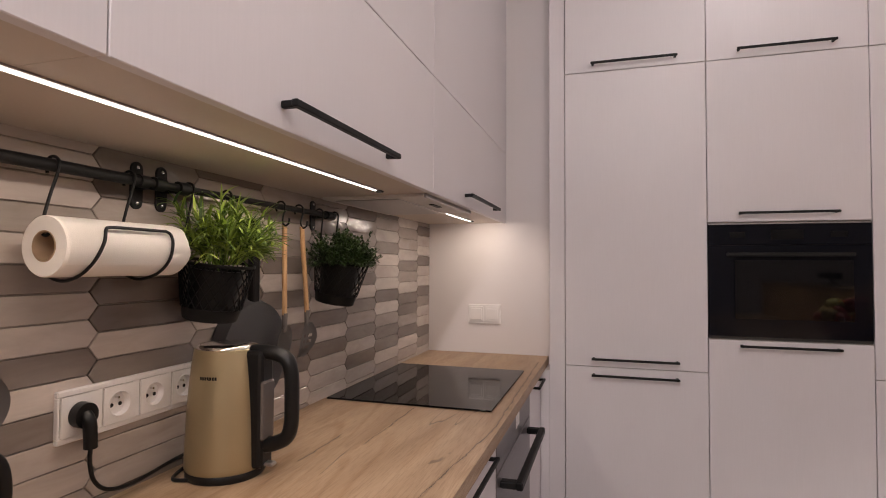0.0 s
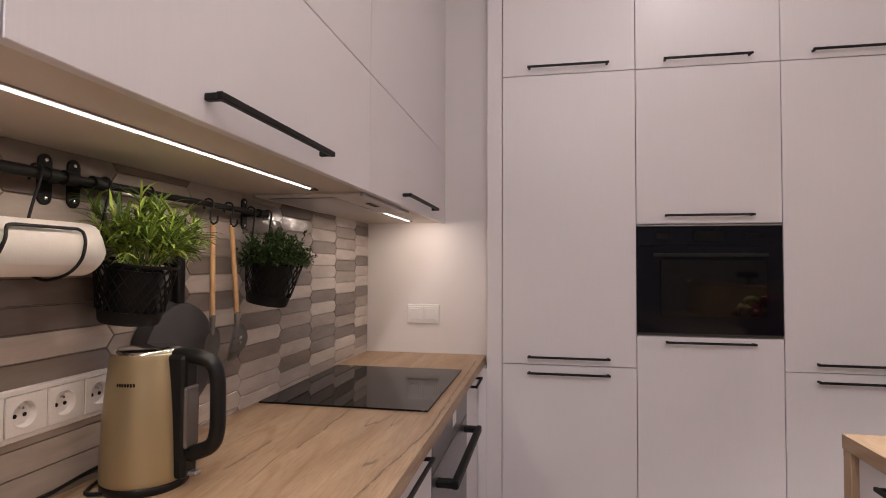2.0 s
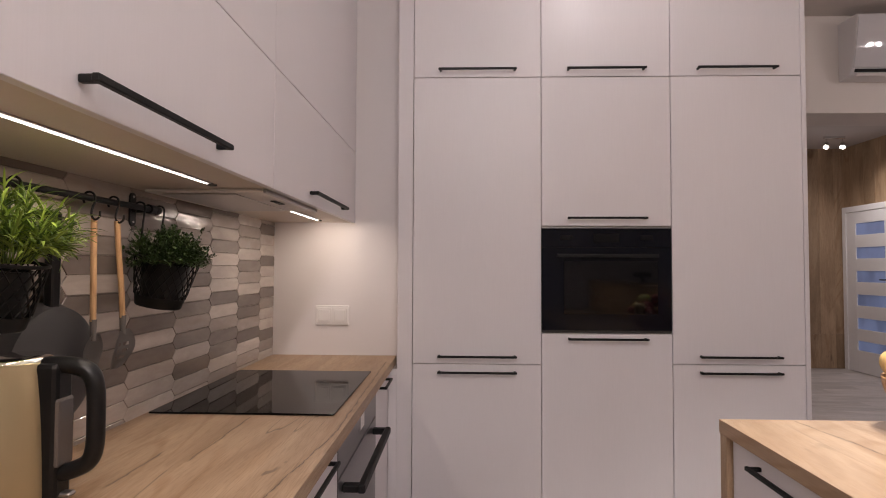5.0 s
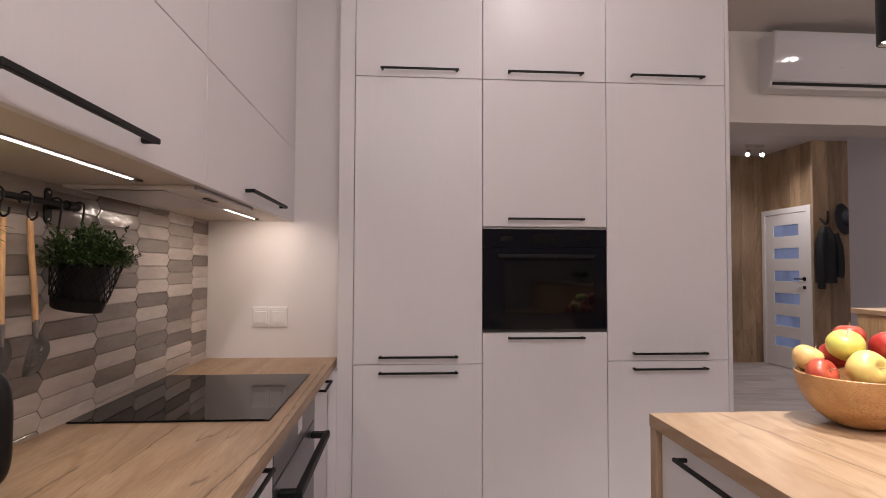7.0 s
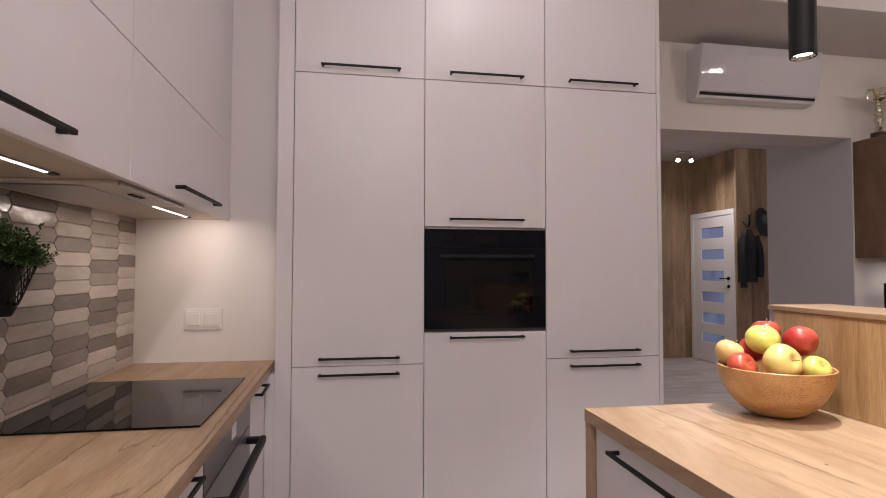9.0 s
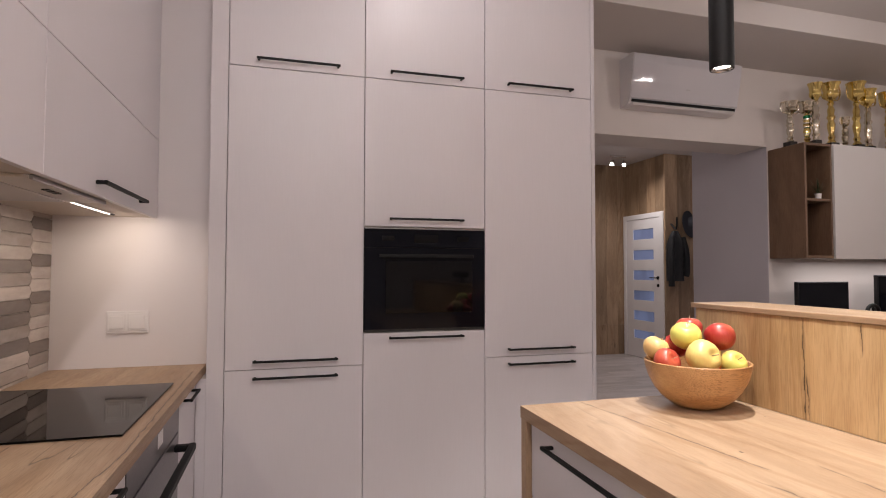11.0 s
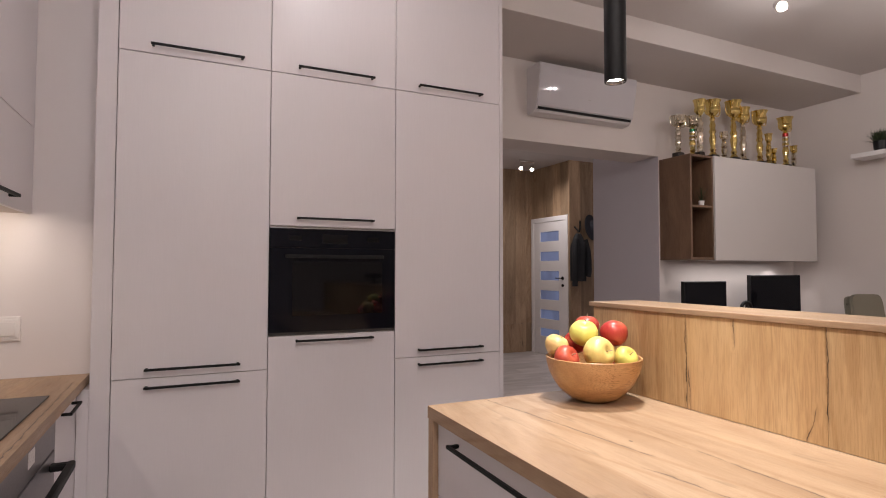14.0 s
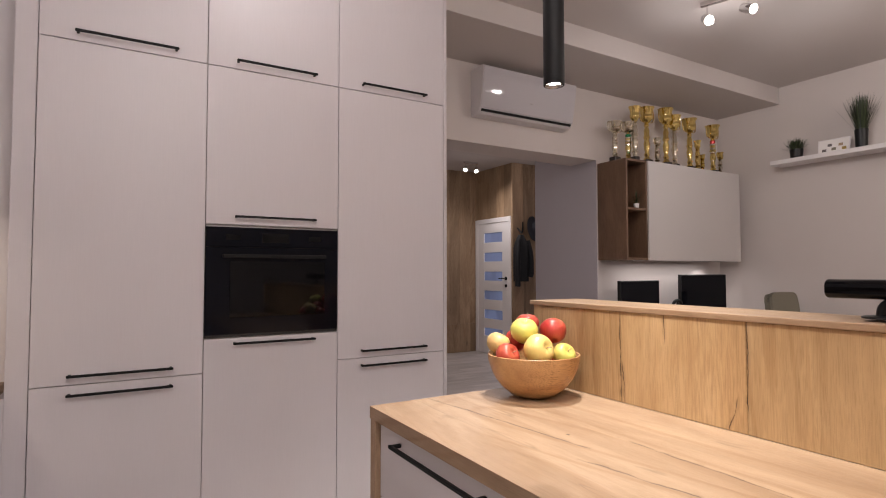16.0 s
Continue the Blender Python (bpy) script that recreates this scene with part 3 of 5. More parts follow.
# ---- wall cabinets ----


def wall_unit(y0, y1, label, handle):
    u = thing("wall_cabinet", label, "cabinet", "wall cabinets over the worktop", (UX, y0, ZU))
    back = Matrix.Translation((-UX, -y0, -ZU))
    ps = [part("body", box(XT - 0.006, UX - 0.0195, y0 + 0.0005, y1 - 0.0005, ZU + 0.002, 2.955, 0.001), CARCASS, u)]
    ps.append(part("underside", box(XT - 0.006, UX - 0.0195, y0 + 0.0005, y1 - 0.0005, ZU - 0.001, ZU + 0.0019, 0), UNDER, u))
    for z0, z1 in ((ZU - 0.004, 1.912), (1.912, 2.955)):
        ps.append(part("door", box(UX - 0.019, UX, y0 + 0.0012, y1 - 0.0012, z0 + (0.0012 if z0 > 1.6 else 0), z1 - 0.0012, 0.0012), FRONT, u))
    if handle:
        bar_handle(ps[2], (UX + 0.028, handle[0], 1.598), (UX + 0.028, handle[1], 1.598), (0.028, 0, 0), thick=0.012)
    for p in ps:
        p.matrix_local = back
    return u


wall_unit(0.477, 1.581, "white wall cabinet with a black handle over oak worktop", (0.79, 1.225))
wall_unit(1.581, YW - 0.001, "white wall cabinet with a built-in cooker hood underneath", (1.95, 2.46))
wall_unit(-0.62, 0.477, "white wall cabinet over the oak worktop", None)

# ---- cooker hood, strip lights, switches and sockets ----


def cooker_hood():
    h = thing("cooker_hood", "flat grey built-in cooker hood under the wall cabinet", "cooker hood", "", (-0.8, 1.62, ZU))
    back = Matrix.Translation((0.8, -1.62, -ZU))
    ps = [part("cover_plate", box(-0.985, -0.640, 1.600, 2.150, ZU - 0.010, ZU - 0.0012, 0.002), CARCASS, h)]
    ps.append(part("filter", box(-0.955, -0.735, 1.635, 2.115, ZU - 0.013, ZU - 0.0102, 0.001), STEEL, h, "brushed metal grease filter"))
    ps.append(part("front_trim", box(-0.6400, -0.6300, 1.600, 2.150, ZU - 0.014, ZU - 0.0012, 0.002), STEEL, h))
    for k, y in enumerate((1.815, 1.850, 1.885)):
        ps.append(part("button", box(-0.692, -0.672, y - 0.012, y + 0.012, ZU - 0.014, ZU - 0.0102, 0.002), BLACK_PLASTIC, h))
    for p in ps:
        p.matrix_local = back


cooker_hood()


def led_strip(y0, y1):
    s = thing("led_strip", "lit white LED strip set under the wall cabinets", "lamp", "strips under the wall cabinets", (-0.747, y0, ZU))
    back = Matrix.Translation((0.747, -y0, -ZU))
    for n, b, m in (("profile", box(-0.7570, -0.7370, y0, y1, ZU - 0.0045, ZU - 0.0012, 0.0005), STEEL), ("diffuser", box(-0.7498, -0.7435, y0 + 0.004, y1 - 0.004, ZU - 0.0065, ZU - 0.0046, 0.0005), LED), ("end_cap", box(-0.757, -0.737, y1, y1 + 0.035, ZU - 0.0065, ZU - 0.0012, 0.001), BLACK_PLASTIC)):
        part(n, b, m, s).matrix_local = back


led_strip(-0.40, 1.485)
led_strip(2.185, 2.605)


def double_switch():
    s = thing("light_switch", "white double light switch on the wall panel", "switch", "", (-0.712, YW, 1.093))
    back = Matrix.Translation((0.712, -YW, -1.093))
    part("plate", box(-0.797, -0.628, YW - 0.009, YW, 1.048, 1.147, 0.004, seg=2), WHITE_PLASTIC, s).matrix_local = back
    for x in (-0.7905, -0.709):
        f = part("surround", box(x, x + 0.0745, YW - 0.012, YW - 0.009, 1.059, 1.136, 0.0015), WHITE_PLASTIC, s)
        f.matrix_local = back
        r = part("rocker", box(x + 0.009, x + 0.0655, YW - 0.0155, YW - 0.012, 1.069, 1.126, 0.002), WHITE_PLASTIC, s)
        r.matrix_local = back


double_switch()


def ring_x(x, y, z, profile, seg=28):
    """A turned shape whose axis runs out of the left wall."""
    bm = lathe(profile, seg)
    bmesh.ops.transform(bm, matrix=pose(x, y, z, 0, 90, 0), verts=bm.verts)
    return bm


def socket_frame():
    """A strip with four square openings."""
    bm = bmesh.new()
    ys = [0.746]
    for y in (0.785, 0.868, 0.951, 1.034):
        ys += [y - 0.0347, y + 0.0347]
    ys.append(1.082)
    box(XT - 0.002, XT + 0.009, 0.746, 1.082, 1.030, 1.0413, 0.002, bm)
    box(XT - 0.002, XT + 0.009, 0.746, 1.082, 1.1107, 1.122, 0.002, bm)
    for a, b in zip(ys[::2], ys[1::2]):
        box(XT - 0.002, XT + 0.0088, a, b, 1.0405, 1.1115, 0.0012, bm)
    return bm


def socket_bank():
    s = thing("socket_bank", "white four-gang socket strip on the tiled wall", "socket", "", (XT, 0.9, 1.076))
    back = Matrix.Translation((-XT, -0.9, -1.076))
    ps = [part("frame", socket_frame(), WHITE_PLASTIC, s)]
    for y in (0.785, 0.868, 0.951, 1.034):
        plate = bmesh.new()
        n = 40
        rim, edge_ = [], []
        for i in range(n):
            q = 2 * math.pi * i / n
            cq, sq = math.cos(q), math.sin(q)
            f = 0.03466 / max(abs(cq), abs(sq))
            rim.append((XT + 0.0120, y + 0.0235 * cq, 1.076 + 0.0235 * sq))
            edge_.append((y + f * cq, 1.076 + f * sq))
        a_ = [plate.verts.new(p) for p in rim]
        b_ = [plate.verts.new((XT + 0.0120, p[0], p[1])) for p in edge_]
        c_ = [plate.verts.new((XT + 0.0085, p[0], p[1])) for p in edge_]
        for i in range(n):
            j = (i + 1) % n
            plate.faces.new((a_[i], a_[j], b_[j], b_[i]))
            plate.faces.new((b_[i], b_[j], c_[j], c_[i]))
        ps.append(part("insert", plate, WHITE_PLASTIC, s))
        cup = ring_x(XT, y, 1.076, ((0.0, 0.0010), (0.0195, 0.0010), (0.0205, 0.0025), (0.0225, 0.0125), (0.0237, 0.0132), (0.0245, 0.0121)))
        ps.append(part("socket", cup, WHITE_PLASTIC, s, smooth=True))
        if y > 0.8:
            for dy in (-0.0095, 0.0095):
                ps.append(part("contact", ring_x(XT + 0.0010, y + dy, 1.073, ((0.0, 0.0008), (0.0040, 0.0008), (0.0040, 0)), 12), BLACK, s))
            ps.append(part("earth_pin", ring_x(XT + 0.0009, y, 1.087, ((0.0024, 0), (0.0024, 0.008), (0.0, 0.009)), 12), CHROME, s, smooth=True))
    for p in ps:
        p.matrix_local = back @ p.matrix_local


socket_bank()

# ---- hanging rail and what hangs on it ----
RX, RZ = -0.955, 1.500


def rail():
    r = thing("utensil_rail", "black metal utensil rail on brackets on tiled wall", "rail", "", (RX, 0.9, RZ))
    back = Matrix.Translation((-RX, -0.9, -RZ))
    ps = [part("rod", tube([(RX, -0.45, RZ), (RX, 0.872, RZ)], 0.0105, 16), BLACK, r, smooth=True)]
    ps.append(part("rod", tube([(RX, 0.87, RZ), (RX, 1.605, RZ)], 0.0080, 16), BLACK, r, smooth=True))
    ps.append(part("end_knob", tube([(RX, 1.600, RZ), (RX, 1.618, RZ)], 0.0120, 16), BLACK, r, smooth=True))
    ps.append(part("sleeve", tube([(RX, 0.855, RZ), (RX, 0.877, RZ)], 0.0125, 16), BLACK, r, smooth=True))
    for y in (0.903, 0.966, 1.583):
        out = [(0.0145 * math.cos(a), 0.0335 + 0.0145 * math.sin(a)) for a in np.linspace(0, math.pi, 9)]
        out += [(0.0145 * math.cos(a), -0.0335 + 0.0145 * math.sin(a)) for a in np.linspace(math.pi, 2 * math.pi, 9)]
        m = Matrix(((0, 0, 1, XT - 0.001), (1, 0, 0, y), (0, 1, 0, RZ), (0, 0, 0, 1)))
        b = part("bracket", extrude_outline(out, 0.006, m, 0.001), BLACK, r)
        ps.append(b)
        ps.append(part("arm", tube([(XT, y, RZ), (RX, y, RZ)], 0.0095, 14), BLACK, r, smooth=True))
        ps.append(part("collar", tube([(RX, y - 0.013, RZ), (RX, y + 0.013, RZ)], 0.0135, 16), BLACK, r, smooth=True))
        for dz in (0.036, -0.036):
            ps.append(part("screw", ring_x(XT + 0.0045, y, RZ + dz, ((0.0042, 0), (0.0036, 0.0022), (0.0, 0.0028)), 12), CHROME, r, smooth=True))
    for p in ps:
        p.matrix_local = back


rail()


def s_hook(y, drop, reach=0.0, lean=0.0):
    h = thing("hook", "black wire hook hanging on the utensil rail", "hook", "hooks on the rail", (RX, y, RZ))
    pts = [(-0.012, 0, -0.012), (-0.0145, 0, 0.0), (-0.008, 0, 0.0125), (0.003, 0, 0.0140), (0.0125, 0, 0.006), (0.013, lean * 0.1, -0.012), (0.010 + reach * 0.5, lean * 0.6, -drop * 0.55), (0.008 + reach, lean, -drop), (0.016 + reach, lean, -drop - 0.012), (0.027 + reach, lean, -drop - 0.006), (0.029 + reach, lean, -drop + 0.008)]
    part("wire", tube(curve_points(pts, 5), 0.0026, 8), BLACK, h, smooth=True)
    return h


for hy, hd, hr, hl in ((0.690, 0.102, 0.0, -0.022), (0.835, 0.102, 0.0, -0.022), (0.985, 0.115, 0.0, -0.02), (1.105, 0.115, 0.0, 0.0), (1.324, 0.040, 0.002, -0.006), (1.415, 0.040, 0.002, -0.006), (1.530, 0.125, 0.0, -0.01), (1.628, 0.100, 0.0, -0.01), (0.560, 0.04, 0.0, 0.0)):
    s_hook(hy, hd, hr, hl)


def paper_roll():
    cx, cz = -0.930, 1.369
    r = thing("kitchen_roll", "white paper towel roll in a black wire holder", "paper roll", "", (cx, 0.660, cz))
    r.scale = (0.93, 0.955, 0.93)
    prof = ((0.0262, 0.0), (0.0500, 0.0), (0.0515, 0.002), (0.0520, 0.06), (0.0515, 0.130), (0.0520, 0.2), (0.0515, 0.258), (0.0500, 0.262), (0.0262, 0.262), (0.0262, 0.0))
    bm = lathe(prof, 56)
    for v in bm.verts:
        d = 1 + 0.012 * noise.noise(Vector((v.co.x * 30, v.co.y * 30, v.co.z * 11)))
        v.co.x *= d
        v.co.y *= d
    bmesh.ops.transform(bm, matrix=pose(0, 0, 0, -90, 0, 0), verts=bm.verts)
    part("paper", bm, PAPER, r, smooth=True)
    core = lathe(((0.0245, -0.001), (0.0262, -0.001), (0.0262, 0.263), (0.0245, 0.263), (0.0245, -0.001)), 32)
    bmesh.ops.transform(core, matrix=pose(0, 0, 0, -90, 0, 0), verts=core.verts)
    part("core", core, CARD, r, smooth=True)
    # loose sheet end
    sheet = bmesh.new()
    rows = []
    for i in range(9):
        a = radians(70 - i * 13)
        rr = 0.0527 + 0.0003 * i
        rows.append([sheet.verts.new((rr * math.cos(a), y + (0.003 * math.sin(i * 1.3) if y > 0.2 else 0), rr * math.sin(a))) for y in (0.003, 0.09, 0.18, 0.259)])
    for a, b in zip(rows, rows[1:]):
        for k in range(3):
            sheet.faces.new((a[k], a[k + 1], b[k + 1], b[k]))
    bmesh.ops.solidify(sheet, geom=sheet.faces[:], thickness=0.0006)
    part("loose_sheet", sheet, PAPER, r, smooth=True)
    wire = [(-0.050, 0.025, 0.05), (-0.058, 0.028, 0.0), (-0.046, 0.032, -0.040), (-0.010, 0.036, -0.0585), (0.030, 0.040, -0.048), (0.052, 0.050, -0.020), (0.058, 0.060, 0.010), (0.0535, 0.066, 0.030), (0.050, 0.078, 0.0355), (0.050, 0.120, 0.036), (0.050, 0.190, 0.036), (0.050, 0.202, 0.0355), (0.0535, 0.210, 0.028), (0.058, 0.210, 0.008), (0.053, 0.206, -0.022), (0.031, 0.198, -0.048), (-0.010, 0.190, -0.0585), (-0.046, 0.186, -0.040), (-0.058, 0.184, 0.0), (-0.050, 0.182, 0.05)]
    part("wire_holder", tube(curve_points(wire, 6), 0.0030, 8), BLACK, r, smooth=True)
    return r


paper_roll()


def leaf_blade(bm, base, way, length, width, sag, folds=4):
    """One narrow leaf, folded along its middle."""
    base, way = Vector(base), Vector(way).normalized()
    side = way.cross(Vector((0, 0, 1)))
    if side.length < 1e-3:
        side = Vector((1, 0, 0))
    side.normalize()
    p, d = base.copy(), way.copy()
    rows = []
    for i in range(folds + 1):
        t = i / folds
        w = width * (0.55 + 1.2 * t) * (1 - t) ** 0.8 if i < folds else 0
        rows.append((p - side * w, p + Vector((0, 0, -w * 0.35)), p + side * w) if i < folds else (p,))
        p = p + d * (length / folds)
        d = (d + Vector((0, 0, -sag / folds))).normalized()
    vs = [[bm.verts.new(c) for c in r] for r in rows]
    for a, b in zip(vs, vs[1:]):
        if len(b) == 3:
            bm.faces.new((a[0], a[1], b[1], b[0]))
            bm.faces.new((a[1], a[2], b[2], b[1]))
        else:
            bm.faces.new((a[0], a[1], b[0]))
            bm.faces.new((a[1], a[2], b[0]))


def mesh_pot(place, r_top, r_low, height, label, lean, lattice=22):
    """A wire-mesh pot with a dark liner."""
    p = thing("hanging_pot", label, "plant pot", "pots on the rail", place)
    p.rotation_euler = (0, radians(lean), 0)
    part("liner", lathe(((0.0, 0.004), (r_low - 0.010, 0.004), (r_top - 0.020, height - 0.012), (r_top - 0.024, height - 0.012), (r_low - 0.016, 0.012), (0, 0.012)), 36), BLACK_PLASTIC, p, smooth=True)
    part("soil", lathe(((r_top - 0.022, height - 0.022), (0, height - 0.018)), 30), SKIN_RIB, p, smooth=True)
    band = height * 0.22
    rb = r_low + (r_top - r_low) * 0.22
    part("base_band", lathe(((0, 0), (r_low - 0.002, 0), (r_low, 0.003), (rb, band), (rb - 0.002, band), (r_low - 0.004, 0.003), (0, 0.002)), 40), BLACK, p, smooth=True)
    part("rim", tube([(r_top * math.cos(a), r_top * math.sin(a), height) for a in np.linspace(0, 2 * math.pi, 40, endpoint=False)], 0.0035, 8, closed=True), BLACK, p, smooth=True)
    net = bmesh.new()
    for s in (1, -1):
        for k in range(lattice):
            a0 = 2 * math.pi * k / lattice
            pts = []
            for i in range(7):
                t = i / 6
                r = rb + (r_top - rb) * t + 0.0008
                a = a0 + s * t * 0.85
                pts.append((r * math.cos(a), r * math.sin(a), band + (height - band) * t))
            tube(pts, 0.0015, 4, net)
    part("wire_mesh", net, BLACK, p, "diamond mesh of black wire")
    return p


mesh_pot((-0.937, 1.035, 1.224), 0.077, 0.057, 0.122, "black wire-mesh pot hanging from the rail, bright grass in it", 8)
rnd = random.Random(4)
plant = thing("grass_plant", "bushy bright green artificial grass in a black pot", "plant", "", (-0.908, 1.035, 1.342))
bm, stems = bmesh.new(), bmesh.new()
for k in range(105):
    a, tilt = rnd.uniform(0, 2 * math.pi), 1.35 * rnd.random() ** 0.8
    d = Vector((math.sin(tilt) * math.cos(a), math.sin(tilt) * math.sin(a), math.cos(tilt)))
    if d.x < -0.55:
        continue
    st = Vector((0.045 * rnd.random() * math.cos(a), 0.045 * rnd.random() * math.sin(a), 0.0))
    ln = rnd.uniform(0.085, 0.150) if tilt < 0.65 else rnd.uniform(0.065, 0.120)
    pts = [st, st + d * ln * 0.5 + Vector((0, 0, 0.012)), st + d * ln + Vector((0, 0, 0.010 - 0.02 * tilt))]
    tube(pts, 0.0010, 4, stems)
    for j in range(13):
        t = rnd.uniform(0.25, 1.0)
        q = st + d * ln * t + Vector((0, 0, 0.012 * math.sin(math.pi * t)))
        w = d * 0.75 + Vector((rnd.uniform(-1.1, 1.1), rnd.uniform(-1.1, 1.1), rnd.uniform(-0.45, 0.7)))
        leaf_blade(bm, q, w, rnd.uniform(0.034, 0.068), rnd.uniform(0.0028, 0.0050), rnd.uniform(0.2, 1.5))
for v in bm.verts:
    v.co.x = max(v.co.x, -0.098)
part("leaves", bm, GRASS, plant)
part("stalk", stems, GRASS, plant)

mesh_pot((-0.925, 1.575, 1.226), 0.084, 0.060, 0.136, "black wire-mesh pot hanging from the rail, dark shrub in it", 11)
shrub = thing("small_shrub", "dark green small-leaved artificial shrub in a black pot", "plant", "", (-0.899, 1.575, 1.345))
bm, twigs = bmesh.new(), bmesh.new()
for k in range(300):
    a, tilt = rnd.uniform(0, 2 * math.pi), 1.62 * rnd.random() ** 0.65
    d = Vector((math.sin(tilt) * math.cos(a), math.sin(tilt) * math.sin(a), math.cos(tilt)))
    if d.x < -0.8:
        continue
    # lobed dome
    ln = (0.098 + 0.022 * noise.noise(d * 3.1)) * rnd.uniform(0.72, 1.06)
    st = Vector((0.045 * d.x, 0.045 * d.y, 0.0))
    tip = st * 0.4 + d * ln + Vector((0, 0, -0.006 * tilt))
    tube([st, st * 0.6 + d * ln * 0.6, tip], 0.0008, 4, twigs)
    for j in range(15):
        t = 0.45 + 0.58 * rnd.random() ** 0.7
        q = st * (1 - 0.6 * t) + d * ln * t + Vector((rnd.uniform(-1, 1), rnd.uniform(-1, 1), rnd.uniform(-1, 1))) * 0.005
        w = d * 0.6 + Vector((rnd.uniform(-1, 1), rnd.uniform(-1, 1), rnd.uniform(-0.5, 0.8)))
        leaf_blade(bm, q, w, rnd.uniform(0.008, 0.013), rnd.uniform(0.0036, 0.0056), 0.4, 2)
for v in bm.verts:
    v.co.x = max(v.co.x, -0.105)
part("leaves", bm, BOX_LEAF, shrub)
part("brushwood", twigs, BOX_LEAF, shrub)
sprig = bmesh.new()
for j in range(26):
    t = j / 25
    leaf_blade(sprig, (0.03 + 0.02 * t, 0.06 + 0.13 * t, 0.045 - 0.02 * t), (rnd.uniform(-1, 1), rnd.uniform(-0.2, 1), rnd.uniform(-0.6, 0.6)), 0.010, 0.0018, 0.2, 2)
part("sprig", sprig, BOX_LEAF, shrub)


def utensil(y_top, y_low, label, slotted):
    u = thing("kitchen_utensil", label, "utensil", "utensils on the rail", (RX + 0.012, y_top, 1.452))
    dy = y_low - y_top
    ctrl = [(0, 0, 0), (0.001, dy * 0.3, -0.08), (0.002, dy * 0.75, -0.17), (0.003, dy, -0.245)]
    bm = bmesh.new()
    pts = curve_points(ctrl, 6)
    tube(pts, 0.0082, 12, bm)
    for v in bm.verts:
        v.co.x *= 0.75
    part("handle", bm, SPOON_WOOD, u, "turned light wooden handle", True)
    part("neck", lathe(((0.0, 0.0), (0.0080, 0.0), (0.0070, -0.03), (0.0062, -0.05), (0, -0.052)), 14, (0.003, dy, -0.24)), SILICONE, u, smooth=True)
    head = bmesh.new()
    n, m = 12, 8
    grid = []
    for i in range(n + 1):
        t = i / n
        half = (0.043 if slotted else 0.034) * math.sin(math.pi * (0.08 + 0.87 * t)) ** 0.65
        grid.append([head.verts.new((0.004 + 0.012 * math.sin(math.pi * t) * (1 if slotted else -0.2) + 0.006 * abs(s) ** 2, dy - (0.040 if slotted else 0.010) * t + half * s, -0.275 - (0.095 if slotted else 0.082) * t)) for s in np.linspace(-1, 1, m + 1)])
    for i in range(n):
        for k in range(m):
            if slotted and 4 <= i <= 8 and k in (2, 4, 5) and i % 2 == 0:
                continue
            head.faces.new((grid[i][k], grid[i][k + 1], grid[i + 1][k + 1], grid[i + 1][k]))
    bmesh.ops.solidify(head, geom=head.faces[:], thickness=0.003)
    part("head", head, SILICONE, u, "grey silicone head", True)
    return u


utensil(1.325, 1.327, "wooden-handled grey silicone spoon hanging on the rail", False)
utensil(1.412, 1.440, "wooden-handled slotted grey silicone spoon hanging on the rail", True)
utensil(0.560, 0.592, "wooden-handled grey silicone spatula hanging on the rail", False)


def hanging_pan():
    cy, cz = 1.262, 1.112
    p = thing("frying_pan", "dark speckled frying pan hanging against the tiles", "pan", "", (XT, cy, cz))
    bm = lathe(((0.0, 0.012), (0.112, 0.012), (0.130, 0.020), (0.142, 0.046), (0.145, 0.046), (0.133, 0.016), (0.114, 0.0075), (0.0, 0.0075)), 56)
    bmesh.ops.transform(bm, matrix=pose(0.046, 0, 0, 0, -90, 0) @ pose(0, 0, -0.004), verts=bm.verts)
    part("pan_body", bm, STONE_PAN, p, smooth=True)
    part("handle", box(0.010, 0.030, -0.016, 0.016, 0.125, 0.350, 0.006, seg=2), BLACK_PLASTIC, p)
    return p


hanging_pan()

